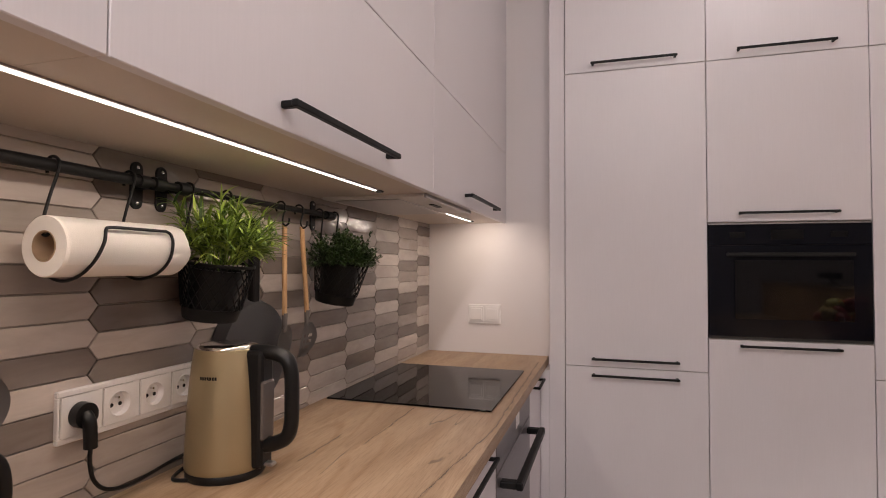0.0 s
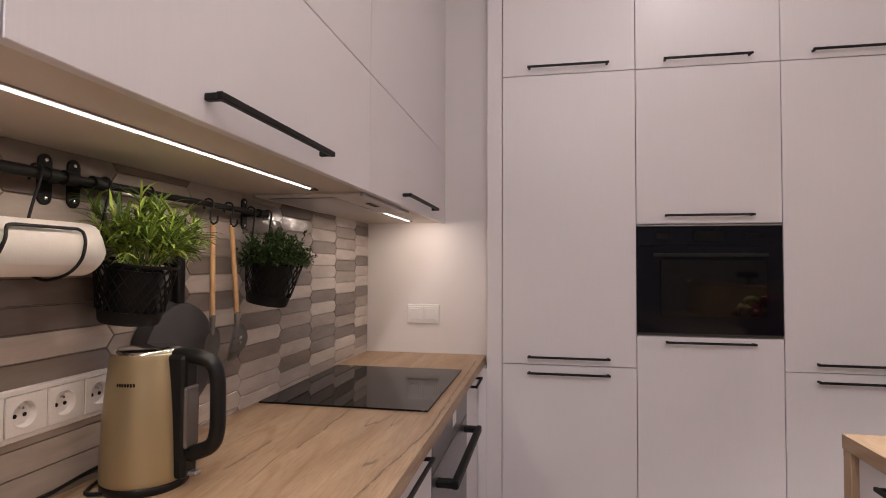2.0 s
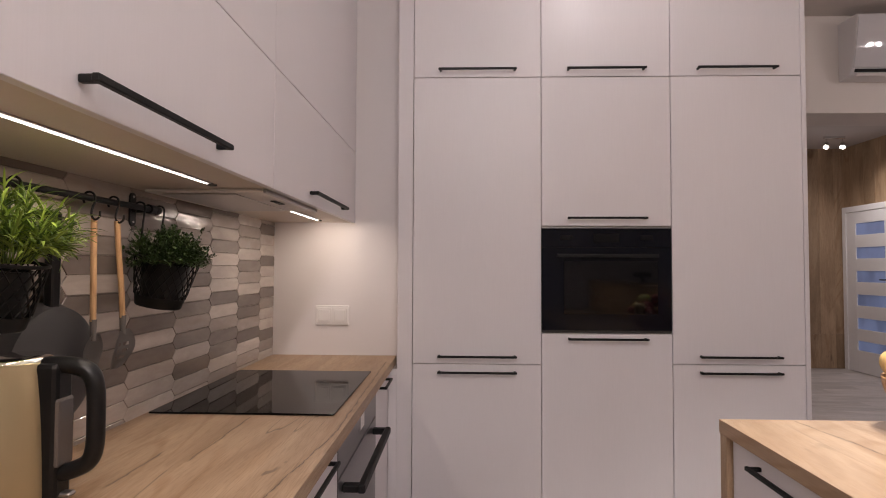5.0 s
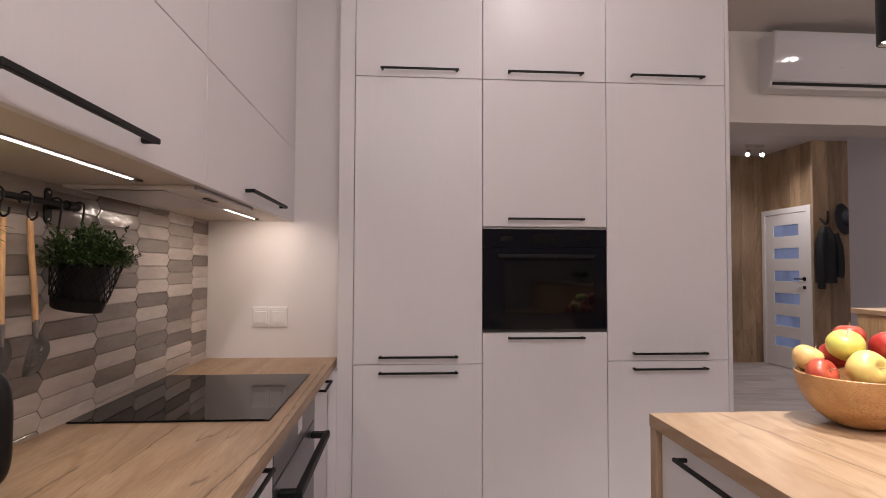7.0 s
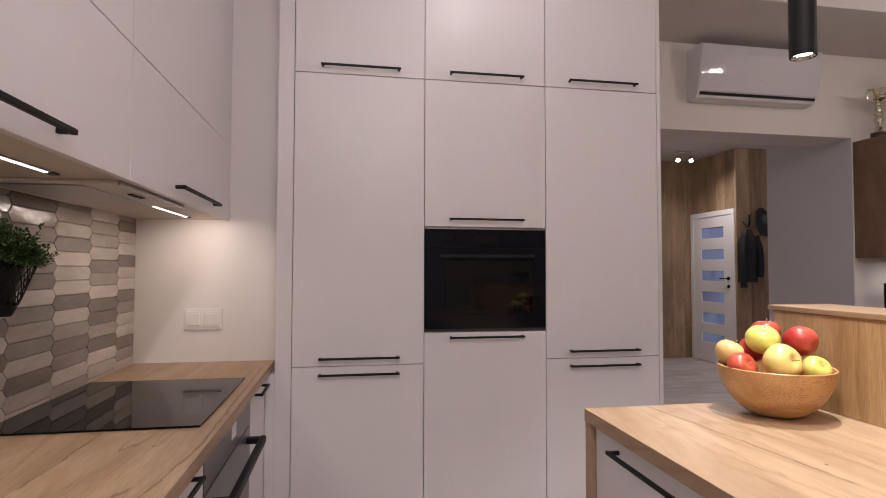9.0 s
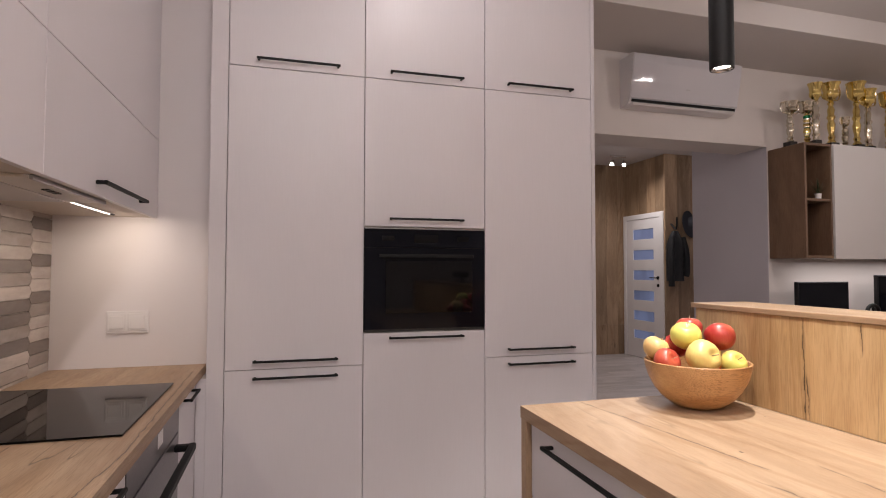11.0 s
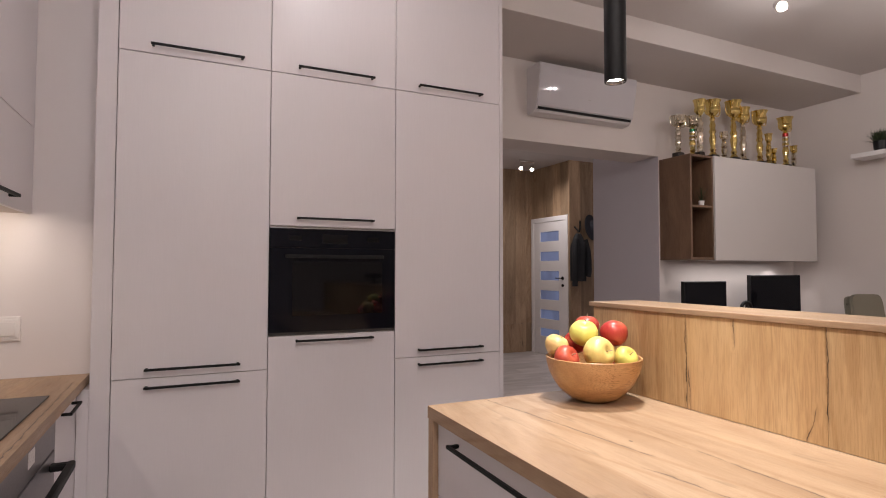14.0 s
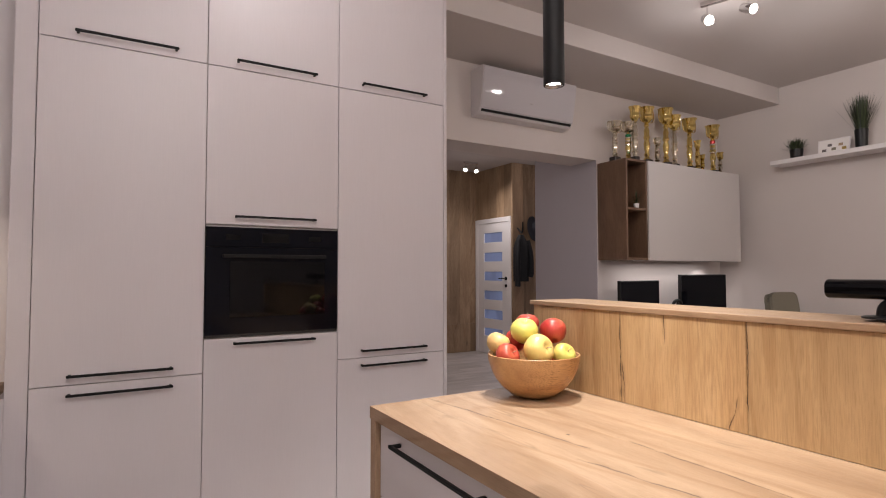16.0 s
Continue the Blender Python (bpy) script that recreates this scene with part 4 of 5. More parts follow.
# ---- kettle ----


def kettle():
    cx, cy = -0.889, 1.034
    k = thing("electric_kettle", "champagne metal electric kettle with black handle on worktop", "kettle", "", (cx, cy, ZW + 0.0005))
    k.rotation_euler = (0, 0, radians(2))
    k.scale = (1.0, 1.0, 1.055)
    part("base_plate", lathe(((0.0, 0.0), (0.0790, 0.0), (0.0812, 0.003), (0.0812, 0.012), (0.0795, 0.0150), (0.0, 0.0150)), 56), BLACK_PLASTIC, k, "round black power base", True)
    body = ((0.0, 0.016), (0.0805, 0.016), (0.0825, 0.020), (0.0825, 0.027), (0.082, 0.05), (0.0805, 0.09), (0.078, 0.14), (0.074, 0.19), (0.0695, 0.230), (0.0660, 0.250), (0.0625, 0.253))
    part("body", lathe(body, 64), KETTLE_METAL, k, "brushed champagne-coloured metal body", True)
    part("lid", lathe(((0.0640, 0.2515), (0.0620, 0.2560), (0.057, 0.2590), (0.040, 0.2605), (0.0, 0.2610)), 56), CHROME, k, "chromed lid", True)
    part("back_strip", box(0.050, 0.099, -0.024, 0.024, 0.018, 0.250, 0.009, seg=2), BLACK_PLASTIC, k)
    gauge = part("water_gauge", box(0.0900, 0.1030, -0.0215, 0.0215, 0.074, 0.190, 0.0050, seg=2), GAUGE, k, "dark water level window")
    ctrl = [(0.060, 0, 0.243), (0.090, 0, 0.245), (0.124, 0, 0.241), (0.146, 0, 0.229), (0.1545, 0, 0.200), (0.156, 0, 0.150), (0.1545, 0, 0.105), (0.144, 0, 0.080), (0.116, 0, 0.066), (0.084, 0, 0.058)]
    grip = tube(curve_points(ctrl, 6), 0.0148, 16)
    for v in grip.verts:
        v.co.y *= 1.15
    part("handle", grip, BLACK_PLASTIC, k, "thick black loop handle", True)
    part("switch", box(0.088, 0.118, -0.010, 0.010, 0.022, 0.030, 0.003), STEEL, k)
    # maker's mark as a plain bar
    mark = bmesh.new()
    for s in range(7):
        a = radians(-98 + s * 4.2)
        for dz0, dz1 in ((0.1945, 0.2030),):
            a1 = a + radians(3.2)
            r = 0.0732
            vs = [mark.verts.new((r * math.cos(q), r * math.sin(q), z)) for q, z in ((a, dz0), (a1, dz0), (a1, dz1), (a, dz1))]
            mark.faces.new(vs)
    bmesh.ops.solidify(mark, geom=mark.faces[:], thickness=-0.0006)
    part("mark", mark, BLACK_PLASTIC, k, "small dark printed bar")
    return k


kettle()

cord = thing("power_cord", "black kettle plug and cord lying on worktop", "cable", "", (XT, 0.785, 1.076))
back = Matrix.Translation((-XT, -0.785, -1.076))
plug = tube([(XT + 0.000, 0.785, 1.076), (XT + 0.026, 0.783, 1.076), (XT + 0.032, 0.783, 1.076)], 0.0222, 28)
join(plug, tube(curve_points([(XT + 0.026, 0.783, 1.078), (XT + 0.036, 0.783, 1.066), (XT + 0.038, 0.784, 1.045), (XT + 0.037, 0.786, 1.020)], 6), 0.0115, 14))
part("plug", plug, BLACK_PLASTIC, cord, smooth=True).matrix_local = back
part("cable", tube(curve_points([(XT + 0.037, 0.786, 1.03), (XT + 0.034, 0.788, 0.990), (XT + 0.032, 0.800, 0.955), (XT + 0.030, 0.830, 0.930), (XT + 0.030, 0.88, 0.921), (XT + 0.028, 0.94, 0.925), (XT + 0.020, 1.02, 0.928), (XT + 0.016, 1.085, 0.920), (XT + 0.024, 1.05, 0.908), (XT + 0.040, 0.985, 0.9045), (XT + 0.062, 0.955, 0.9045), (-0.90, 0.970, 0.906)], 8), 0.0038, 8), BLACK_PLASTIC, cord, smooth=True).matrix_local = back

jug = thing("coffee_jug", "black jug with a curved handle on the worktop", "jug", "", (-0.925, 0.455, ZW + 0.0005))
part("jug_body", lathe(((0.0, 0.0), (0.060, 0.0), (0.066, 0.006), (0.068, 0.08), (0.060, 0.16), (0.050, 0.2), (0.044, 0.203), (0.0, 0.195)), 40), BLACK_PLASTIC, jug, smooth=True)
part("handle", tube(curve_points([(0.03, 0.05, 0.185), (0.035, 0.085, 0.19), (0.04, 0.118, 0.175), (0.04, 0.126, 0.12), (0.035, 0.110, 0.06), (0.03, 0.058, 0.035)], 6), 0.009, 12), BLACK_PLASTIC, jug, smooth=True)

# ---- island and bar ----
IX, IY, BX = 0.681, 1.692, 1.403
worktop_of("island_worktop", "knotty light oak worktop of the kitchen island", (IX, 1.092, BX - 0.0005), -0.70, IY, OAK_ISLAND)
island_end = new("island_end_panel", mesh_of("island_end_panel", box(IX + 0.002, BX, 1.654, IY - 0.001, 0, 0.861, 0.002), OAK_END))
tagged(island_end, "oak end panel standing under the island worktop", "panel")


def island_unit(y0, y1, ha, hb):
    u = thing("island_cabinet", "white drawer cabinet with black handles in the island", "cabinet", "island cabinets", (0.7, y0, 0))
    back = Matrix.Translation((-0.7, -y0, 0))
    ps = [part("body", box(0.7195, 1.40, y0 + 0.0005, y1 - 0.0005, 0.09, 0.861, 0.001), CARCASS, u), part("plinth", box(0.76, 0.775, y0 + 0.0005, y1 - 0.0005, 0.0, 0.09, 0.001), FRONT, u)]
    for k, (z0, z1) in enumerate(((0.10, 0.36), (0.36, 0.628), (0.628, 0.852))):
        d = part("drawer_front", box(0.700, 0.719, y0 + 0.0016, y1 - 0.0016, z0 + 0.0016, z1 - 0.0016, 0.0012), FRONT, u)
        ps.append(d)
        bar_handle(d, (0.668, ha, z1 - 0.030), (0.668, hb, z1 - 0.030), (-0.032, 0, 0), thick=0.011)
    for p in ps:
        p.matrix_local = back


island_unit(0.905, 1.652, 1.075, 1.512)
island_unit(0.155, 0.905, 0.32, 0.75)
island_unit(-0.66, 0.155, -0.45, 0.0)

bar = thing("bar_back", "oak-boarded raised bar behind the island worktop", "bar", "", (BX, 1.745, 0))
bback = Matrix.Translation((-BX, -1.745, 0))
part("carcass", box(BX + 0.0195, 1.560, -0.70, 1.742, 0.0, 1.1945, 0.001), CARCASS, bar).matrix_local = bback
edges = (1.745, 1.3115, 0.8945, 0.420, -0.08, -0.70)
for a, b in zip(edges, edges[1:]):
    part("board", box(BX, BX + 0.019, b + 0.0004, a - 0.0004, ZW + 0.0005, 1.1945, 0.0012), OAK_Z, bar).matrix_local = bback
part("board", box(BX, BX + 0.019, IY + 0.001, 1.7442, 0.0, ZW, 0.0012), OAK_Z, bar).matrix_local = bback
part("end_board", box(BX + 0.0195, 1.561, 1.7425, 1.7450, 0.0, 1.1945, 0.0005), OAK_Z, bar).matrix_local = bback
part("bar_cap", box(1.394, 1.640, -0.70, 1.760, 1.1955, 1.2125, 0.002, seg=2), OAK_Y, bar, "oak bar top").matrix_local = bback


def fruit_bowl():
    b = thing("wooden_bowl", "round turned wooden bowl on the oak island worktop", "bowl", "", (1.218, 1.530, ZW + 0.0005))
    outer = [(0.0, 0.0), (0.046, 0.0), (0.056, 0.0025), (0.080, 0.012), (0.106, 0.032), (0.129, 0.060), (0.1455, 0.092), (0.1545, 0.122), (0.1575, 0.144)]
    inner = [(0.1555, 0.1462), (0.1515, 0.1450), (0.148, 0.122), (0.138, 0.092), (0.121, 0.062), (0.098, 0.037), (0.070, 0.021), (0.0, 0.014)]
    part("bowl", lathe(outer + inner, 72), BOWL_WOOD, b, smooth=True)
    return b


fruit_bowl()


def apple(skin, place, r, label, seed, turn):
    ap = thing("apple", label, "apple", "apples in the bowl", place)
    q = random.Random(seed)
    prof = []
    for i in range(19):
        t = math.pi * i / 18
        rad = math.sin(t) * (1 + 0.10 * math.cos(t)) * (1 - 0.10 * (1 - math.sin(t)) ** 2)
        z = math.cos(t) * 0.92 - 0.30 * math.exp(-(math.sin(t) / 0.30) ** 2) * (1 if t < math.pi / 2 else -0.55)
        prof.append((max(rad, 0) * r, z * r))
    prof[0], prof[-1] = (0, prof[0][1]), (0, prof[-1][1])
    bm = lathe(prof, 32)
    k = q.uniform(0, 6)
    for v in bm.verts:
        a = math.atan2(v.co.y, v.co.x)
        s = 1 + 0.018 * math.cos(5 * a + k) + 0.03 * math.cos(a + k * 2)
        v.co.x *= s
        v.co.y *= s
    rot = Euler([radians(d) for d in turn])
    bmesh.ops.rotate(bm, matrix=rot.to_matrix(), verts=bm.verts)
    part("fruit", bm, skin, ap, smooth=True)
    st = tube([(0, 0, 0.60 * r), (0.002, 0.001, 0.85 * r), (0.005, 0.002, 1.02 * r)], 0.0014, 6)
    bmesh.ops.rotate(st, matrix=rot.to_matrix(), verts=st.verts)
    part("stalk", st, CARD, ap)


VIEW, ACROSS = Vector((0.644, 0.765, 0)), Vector((0.765, -0.644, 0))
BC = Vector((1.218, 1.530, 0.017))
for i, (skin, a, z, d, r, label, turn) in enumerate((
        (APPLE_PALE, -0.118, 1.060, -0.010, 0.042, "yellow apple with a faint blush in wooden bowl", (15, 20, 0)),
        (APPLE_RED, -0.086, 1.030, -0.075, 0.042, "shiny red apple in the wooden bowl", (60, 20, 0)),
        (APPLE_GREEN, -0.030, 1.107, -0.030, 0.047, "yellow-green apple on top of the bowl", (20, -10, 0)),
        (APPLE_YELLOW, 0.016, 1.052, -0.088, 0.052, "yellow apple with an orange blush in wooden bowl", (70, 30, 0)),
        (APPLE_RED, 0.068, 1.104, 0.010, 0.046, "red apple in the wooden bowl", (-30, 30, 0)),
        (APPLE_GREEN, 0.100, 1.030, -0.030, 0.040, "green apple in the wooden bowl", (55, 0, 0)),
        (APPLE_RED, -0.020, 1.122, 0.065, 0.042, "red apple behind the others in the bowl", (0, 0, 0)),
        (APPLE_RED, -0.100, 1.035, 0.050, 0.041, "red apple in the wooden bowl", (0, 40, 0)),
        (APPLE_RED, -0.058, 1.070, 0.010, 0.040, "orange-red apple in the wooden bowl", (0, 40, 0)),
        (APPLE_YELLOW, 0.030, 1.040, 0.060, 0.044, "yellow apple low in the wooden bowl", (0, 0, 0)),
        (APPLE_RED, 0.0, 0.965, 0.0, 0.046, "red apple at the bottom of the bowl", (0, 0, 0)),
        (APPLE_RED, 0.085, 1.005, 0.045, 0.044, "red apple low in the wooden bowl", (0, 0, 0)))):
    apple(skin, BC + ACROSS * a + VIEW * d + Vector((0, 0, z)), r, label, i, turn)


def bar_device():
    d = thing("desk_device", "glossy black rounded device on a stand on the bar", "device", "", (1.50, 0.62, 1.2190))
    prof = [(0.020 * math.cos(a) * 1.35, 0.0235 * math.sin(a)) for a in np.linspace(0, 2 * math.pi, 24, endpoint=False)]
    prof = [(math.copysign(abs(x / 0.027) ** 0.7, x) * 0.027, math.copysign(abs(z / 0.0235) ** 0.7, z) * 0.0235) for x, z in prof]
    bm = extrude_outline(prof, 0.30, Matrix(((1, 0, 0, 0), (0, 0, 1, -0.18), (0, 1, 0, 0.066), (0, 0, 0, 1))), 0.003)
    part("body", bm, GLASS_BLACK, d, smooth=True)
    part("stand", tube(curve_points([(0, -0.03, 0.05), (0.0, 0.005, 0.028), (0.0, 0.012, 0.004)], 5), 0.012, 12), BLACK_PLASTIC, d, smooth=True)
    part("foot", lathe(((0.0, 0.0), (0.050, 0.0), (0.050, 0.003), (0.046, 0.005), (0, 0.006)), 36, (0, 0.0, 0)), BLACK_PLASTIC, d, smooth=True)


bar_device()

# ---- lamps ----


def pendant(x, y):
    p = thing("pendant_lamp", "slim black cylinder pendant lamp, lit, over the island", "lamp", "pendants over the island", (x, y, PENDANT_Z))
    part("tube", lathe(((0.0240, 0.0), (0.0272, 0.0), (0.0277, 0.003), (0.0277, 0.60), (0.0255, 0.604), (0.0, 0.604)), 40), BLACK, p, smooth=True)
    part("inner_ring", lathe(((0.0240, 0.0), (0.0240, 0.03), (0.0212, 0.03), (0.0212, 0.004), (0.0240, 0.0)), 36), CHROME, p, smooth=True)
    part("lens", lathe(((0.0211, 0.010), (0.012, 0.007), (0.0, 0.006)), 32), LAMP, p, smooth=True)
    part("cable", tube([(0, 0, 0.603), (0, 0, 1.155)], 0.0025, 8), BLACK, p, smooth=True)
    part("ceiling_rose", lathe(((0.0, 1.1615), (0.05, 1.1615), (0.05, 1.140), (0, 1.138)), 32), BLACK, p, smooth=True)


# only the first is in view; the second is an added light source
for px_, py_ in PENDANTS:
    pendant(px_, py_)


def downlight(x, y):
    d = thing("unseen_downlight", "small round white ceiling downlight, lit, added out of view", "lamp", "ceiling downlights", (x, y, CEILING - 0.0005))
    part("ring", lathe(((0.040, 0.0), (0.045, -0.004), (0.044, -0.008), (0.036, -0.008), (0.034, 0.0)), 28), WHITE_PLASTIC, d, smooth=True)
    part("lens", lathe(((0.034, -0.002), (0.0, -0.003)), 24), LAMP, d, smooth=True)


# fixtures added above the view to go with the unseen lights
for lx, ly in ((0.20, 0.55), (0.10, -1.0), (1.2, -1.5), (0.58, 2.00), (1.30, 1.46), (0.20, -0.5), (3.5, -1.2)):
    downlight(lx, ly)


def ceiling_spot(x, y, z_top, aims, label, turn=0, size=1.0):
    c = thing("ceiling_spots", label, "lamp", "ceiling spot bars", (x, y, z_top))
    c.rotation_euler = (0, 0, radians(turn))
    half = 0.13 * size
    part("bar", box(-half, half, -0.012, 0.012, -0.030, 0, 0.003), CHROME, c)
    for k, (dx, aim) in enumerate(zip((-half * 0.75, half * 0.75), aims)):
        d = Vector(aim).normalized()
        st = Vector((dx, 0, -0.030))
        mid = st + Vector((0, 0, -0.085))
        part("arm", tube([st, mid], 0.005, 8), CHROME, c, smooth=True)
        m = Matrix.Translation(mid) @ d.to_track_quat("Z", "Y").to_matrix().to_4x4()
        bm = lathe(((0.0, -0.055), (0.020, -0.055), (0.027, -0.045), (0.029, 0.035), (0.031, 0.040), (0.028, 0.041), (0.026, 0.030), (0, 0.028)), 28)
        bmesh.ops.transform(bm, matrix=m, verts=bm.verts)
        part("head", bm, CHROME, c, smooth=True)
        ln = lathe(((0.026, 0.034), (0.015, 0.038), (0.0, 0.039)), 24)
        bmesh.ops.transform(ln, matrix=m, verts=ln.verts)
        part("lens", ln, LAMP, c, "glowing lamp lens", True)


ceiling_spot(3.09, 1.95, CEILING, ((0.45, -0.80, -0.55), (0.75, -0.50, -0.5)), "chrome ceiling spot bar with two lit heads", -71, 1.15)
ceiling_spot(4.54, 6.90, CEILING, ((-0.5, -0.6, -0.6), (-0.4, -0.6, -0.6)), "white-lit ceiling spots in the hall")

# ---- living room wall ----


def air_conditioner():
    a = thing("air_conditioner", "white glossy wall-mounted air conditioner above the opening", "air conditioner", "", (2.142, YA - 0.0005, 2.406))
    a.scale = (1.02, 1.0, 1.02)
    prof = [(0.0, 0.360), (-0.150, 0.360), (-0.161, 0.354), (-0.156, 0.300), (-0.134, 0.180), (-0.111, 0.078), (-0.102, 0.052), (-0.088, 0.038), (-0.050, 0.030), (0.0, 0.027)]
    m = Matrix(((0, 0, 1, 0), (1, 0, 0, 0), (0, 1, 0, 0), (0, 0, 0, 1)))
    part("body", extrude_outline(prof, 0.865, m, 0.004), AC_SHELL, a, smooth=True)
    front = [(-0.1660, 0.352), (-0.1610, 0.300), (-0.1390, 0.180), (-0.1160, 0.072), (-0.1120, 0.072), (-0.1350, 0.180), (-0.1570, 0.300), (-0.1620, 0.352)]
    part("front_panel", extrude_outline(front, 0.855, Matrix.Translation((0.005, 0, 0)) @ m, 0.001), GLOSS_WHITE, a, "glossy white front panel")
    part("air_slot", extrude_outline([(-0.1140, 0.066), (-0.1065, 0.049), (-0.100, 0.051), (-0.1080, 0.068)], 0.83, Matrix.Translation((0.017, -0.001, 0)) @ m), BLACK_PLASTIC, a, "dark air outlet slot")
    part("flap", extrude_outline([(-0.103, 0.048), (-0.090, 0.035), (-0.086, 0.039), (-0.099, 0.052)], 0.80, Matrix.Translation((0.032, -0.004, -0.002)) @ m), AC_SHELL, a)
    part("badge", box(0.43, 0.455, -0.1365, -0.1315, 0.152, 0.158, 0.0005), STEEL, a)


air_conditioner()


def trophy_cabinet():
    x0, x1, y0, z0, z1 = 3.408, 4.915, 3.0, 1.415, 2.222
    c = thing("wall_cupboard", "walnut wall cupboard with open niche and grey door", "cupboard", "", (x0, y0, z0))
    back = Matrix.Translation((-x0, -y0, -z0))
    t = 0.018
    ps = [("side_panel", box(x0, x0 + t, y0, YA - 0.001, z0, z1, 0.001), WALNUT), ("divider", box(3.642, 3.660, y0 + 0.001, YA - 0.001, z0 + t, z1 - t, 0.001), WALNUT), ("top_board", box(x0 + t, x1, y0 + 0.001, YA - 0.001, z1 - t, z1, 0.001), WALNUT), ("bottom_board", box(x0 + t, x1, y0 + 0.001, YA - 0.001, z0, z0 + t, 0.001), WALNUT), ("back_board", box(x0 + t, x1 - 0.001, YA - 0.012, YA - 0.002, z0 + t, z1 - t, 0.0), WALNUT), ("shelf", box(x0 + t, 3.642, y0 + 0.004, YA - 0.013, 1.815, 1.833, 0.001), WALNUT), ("side_panel", box(x1 - t, x1, y0 + 0.001, YA - 0.013, z0 + t, z1 - t, 0.001), WALNUT), ("sliding_door", box(3.652, x1, y0 - 0.019, y0 - 0.001, z0 - 0.004, z1 - 0.003, 0.0012), GREY_DOOR), ("light_profile", box(x0 + 0.08, x1, y0 + 0.01, y0 + 0.03, z0 - 0.010, z0 - 0.0005, 0.001), STEEL)]
    for n, b, m in ps:
        part(n, b, m, c).matrix_local = back


trophy_cabinet()
strip_light((4.2, 3.12, 1.395), 0.02, 1.2, 2.2, SOFT)
spot((4.72, 3.16, 1.40), (4.74, 3.25, 0.8), 1.5, 120, 0.5, SOFT, 0.01)

niche = thing("niche_plant", "tiny green plant in a white pot in the niche", "plant", "", (3.585, 3.05, 1.8335))
part("pot", lathe(((0, 0), (0.018, 0), (0.022, 0.04), (0.019, 0.04), (0, 0.034)), 20), WHITE_PLASTIC, niche, smooth=True)
bm = bmesh.new()
for k in range(50):
    a, tl = rnd.uniform(0, 6.28), abs(rnd.gauss(0, 0.4))
    leaf_blade(bm, (0, 0, 0.03), (math.sin(tl) * math.cos(a), math.sin(tl) * math.sin(a), math.cos(tl)), rnd.uniform(0.06, 0.14), 0.0025, 0.5, 3)
part("leaves", bm, DARK_GRASS, niche)


def trophy(x, y, h, bowl, stem, label, ears=True, accent=None, wide=1.0):
    t = thing("trophy", label, "trophy", "trophies on the cupboard", (x, y, 2.222))
    part("plinth", box(-0.032 * wide, 0.032 * wide, -0.032 * wide, 0.032 * wide, 0.0, 0.10 * h, 0.002), MARBLE, t)
    s = h
    k = 1.05 + 0.40 * min(1, h / 0.45)
    part("stem", lathe(((0.0, 0.10 * s), (0.028 * wide, 0.10 * s), (0.024 * wide, 0.125 * s), (0.012 * k, 0.15 * s), (0.017 * k, 0.19 * s), (0.011 * k, 0.23 * s), (0.016 * k, 0.30 * s), (0.019 * k, 0.38 * s), (0.013 * k, 0.44 * s), (0.020 * k, 0.49 * s), (0.014 * k, 0.53 * s), (0.017 * k, 0.60 * s), (0.010 * k, 0.66 * s), (0.016 * k, 0.70 * s), (0.009 * k, 0.735 * s), (0.0, 0.74 * s)), 14), stem, t, smooth=True)
    if accent:
        part("column", lathe(((0.0, 0.24 * s), (0.017, 0.24 * s), (0.021, 0.60 * s), (0.024, 0.70 * s), (0, 0.70 * s)), 14), accent, t, "coloured enamel column", True)
        for b in range(5):
            z = (0.28 + 0.08 * b) * s
            part("band", lathe(((0.019, z), (0.0225 + 0.0012 * b, z), (0.0228 + 0.0012 * b, z + 0.03 * s), (0.019, z + 0.03 * s)), 14), SILVER if accent == RED_ENAMEL else bowl, t, smooth=True)
    w = (0.055 if h > 0.3 else 0.038) * wide
    cup = lathe(((0.0, 0.72 * s), (0.010, 0.725 * s), (0.020, 0.745 * s), (0.55 * w, 0.77 * s), (0.80 * w, 0.80 * s), (0.86 * w, 0.84 * s), (0.78 * w, 0.875 * s), (0.82 * w, 0.89 * s), (0.90 * w, 0.95 * s), (1.12 * w, s), (1.04 * w, s), (0.76 * w, 0.90 * s), (0.74 * w, 0.83 * s), (0.45 * w, 0.79 * s), (0, 0.77 * s)), 40)
    for v in cup.verts:
        ang = math.atan2(v.co.y, v.co.x)
        if v.co.z < 0.87 * s:
            f = 1 + 0.06 * abs(math.sin(5 * ang))
            v.co.x, v.co.y = v.co.x * f, v.co.y * f
    part("cup", cup, bowl, t, smooth=True)
    if h > 0.3:
        part("knop", lathe(((0.0, 0.86 * s), (0.35 * w, 0.87 * s), (0.30 * w, 0.95 * s), (0.12 * w, 0.99 * s), (0, 0.995 * s)), 14), bowl, t, smooth=True)
    if ears:
        for q in (1, -1):
            part("ear", tube(curve_points([(q * 0.5 * w, 0, 0.755 * s), (q * 1.25 * w, 0, 0.77 * s), (q * 1.55 * w, 0, 0.88 * s), (q * 1.35 * w, 0, 0.98 * s), (q * 0.98 * w, 0, 0.975 * s)], 5), 0.0048, 8), bowl, t, smooth=True)


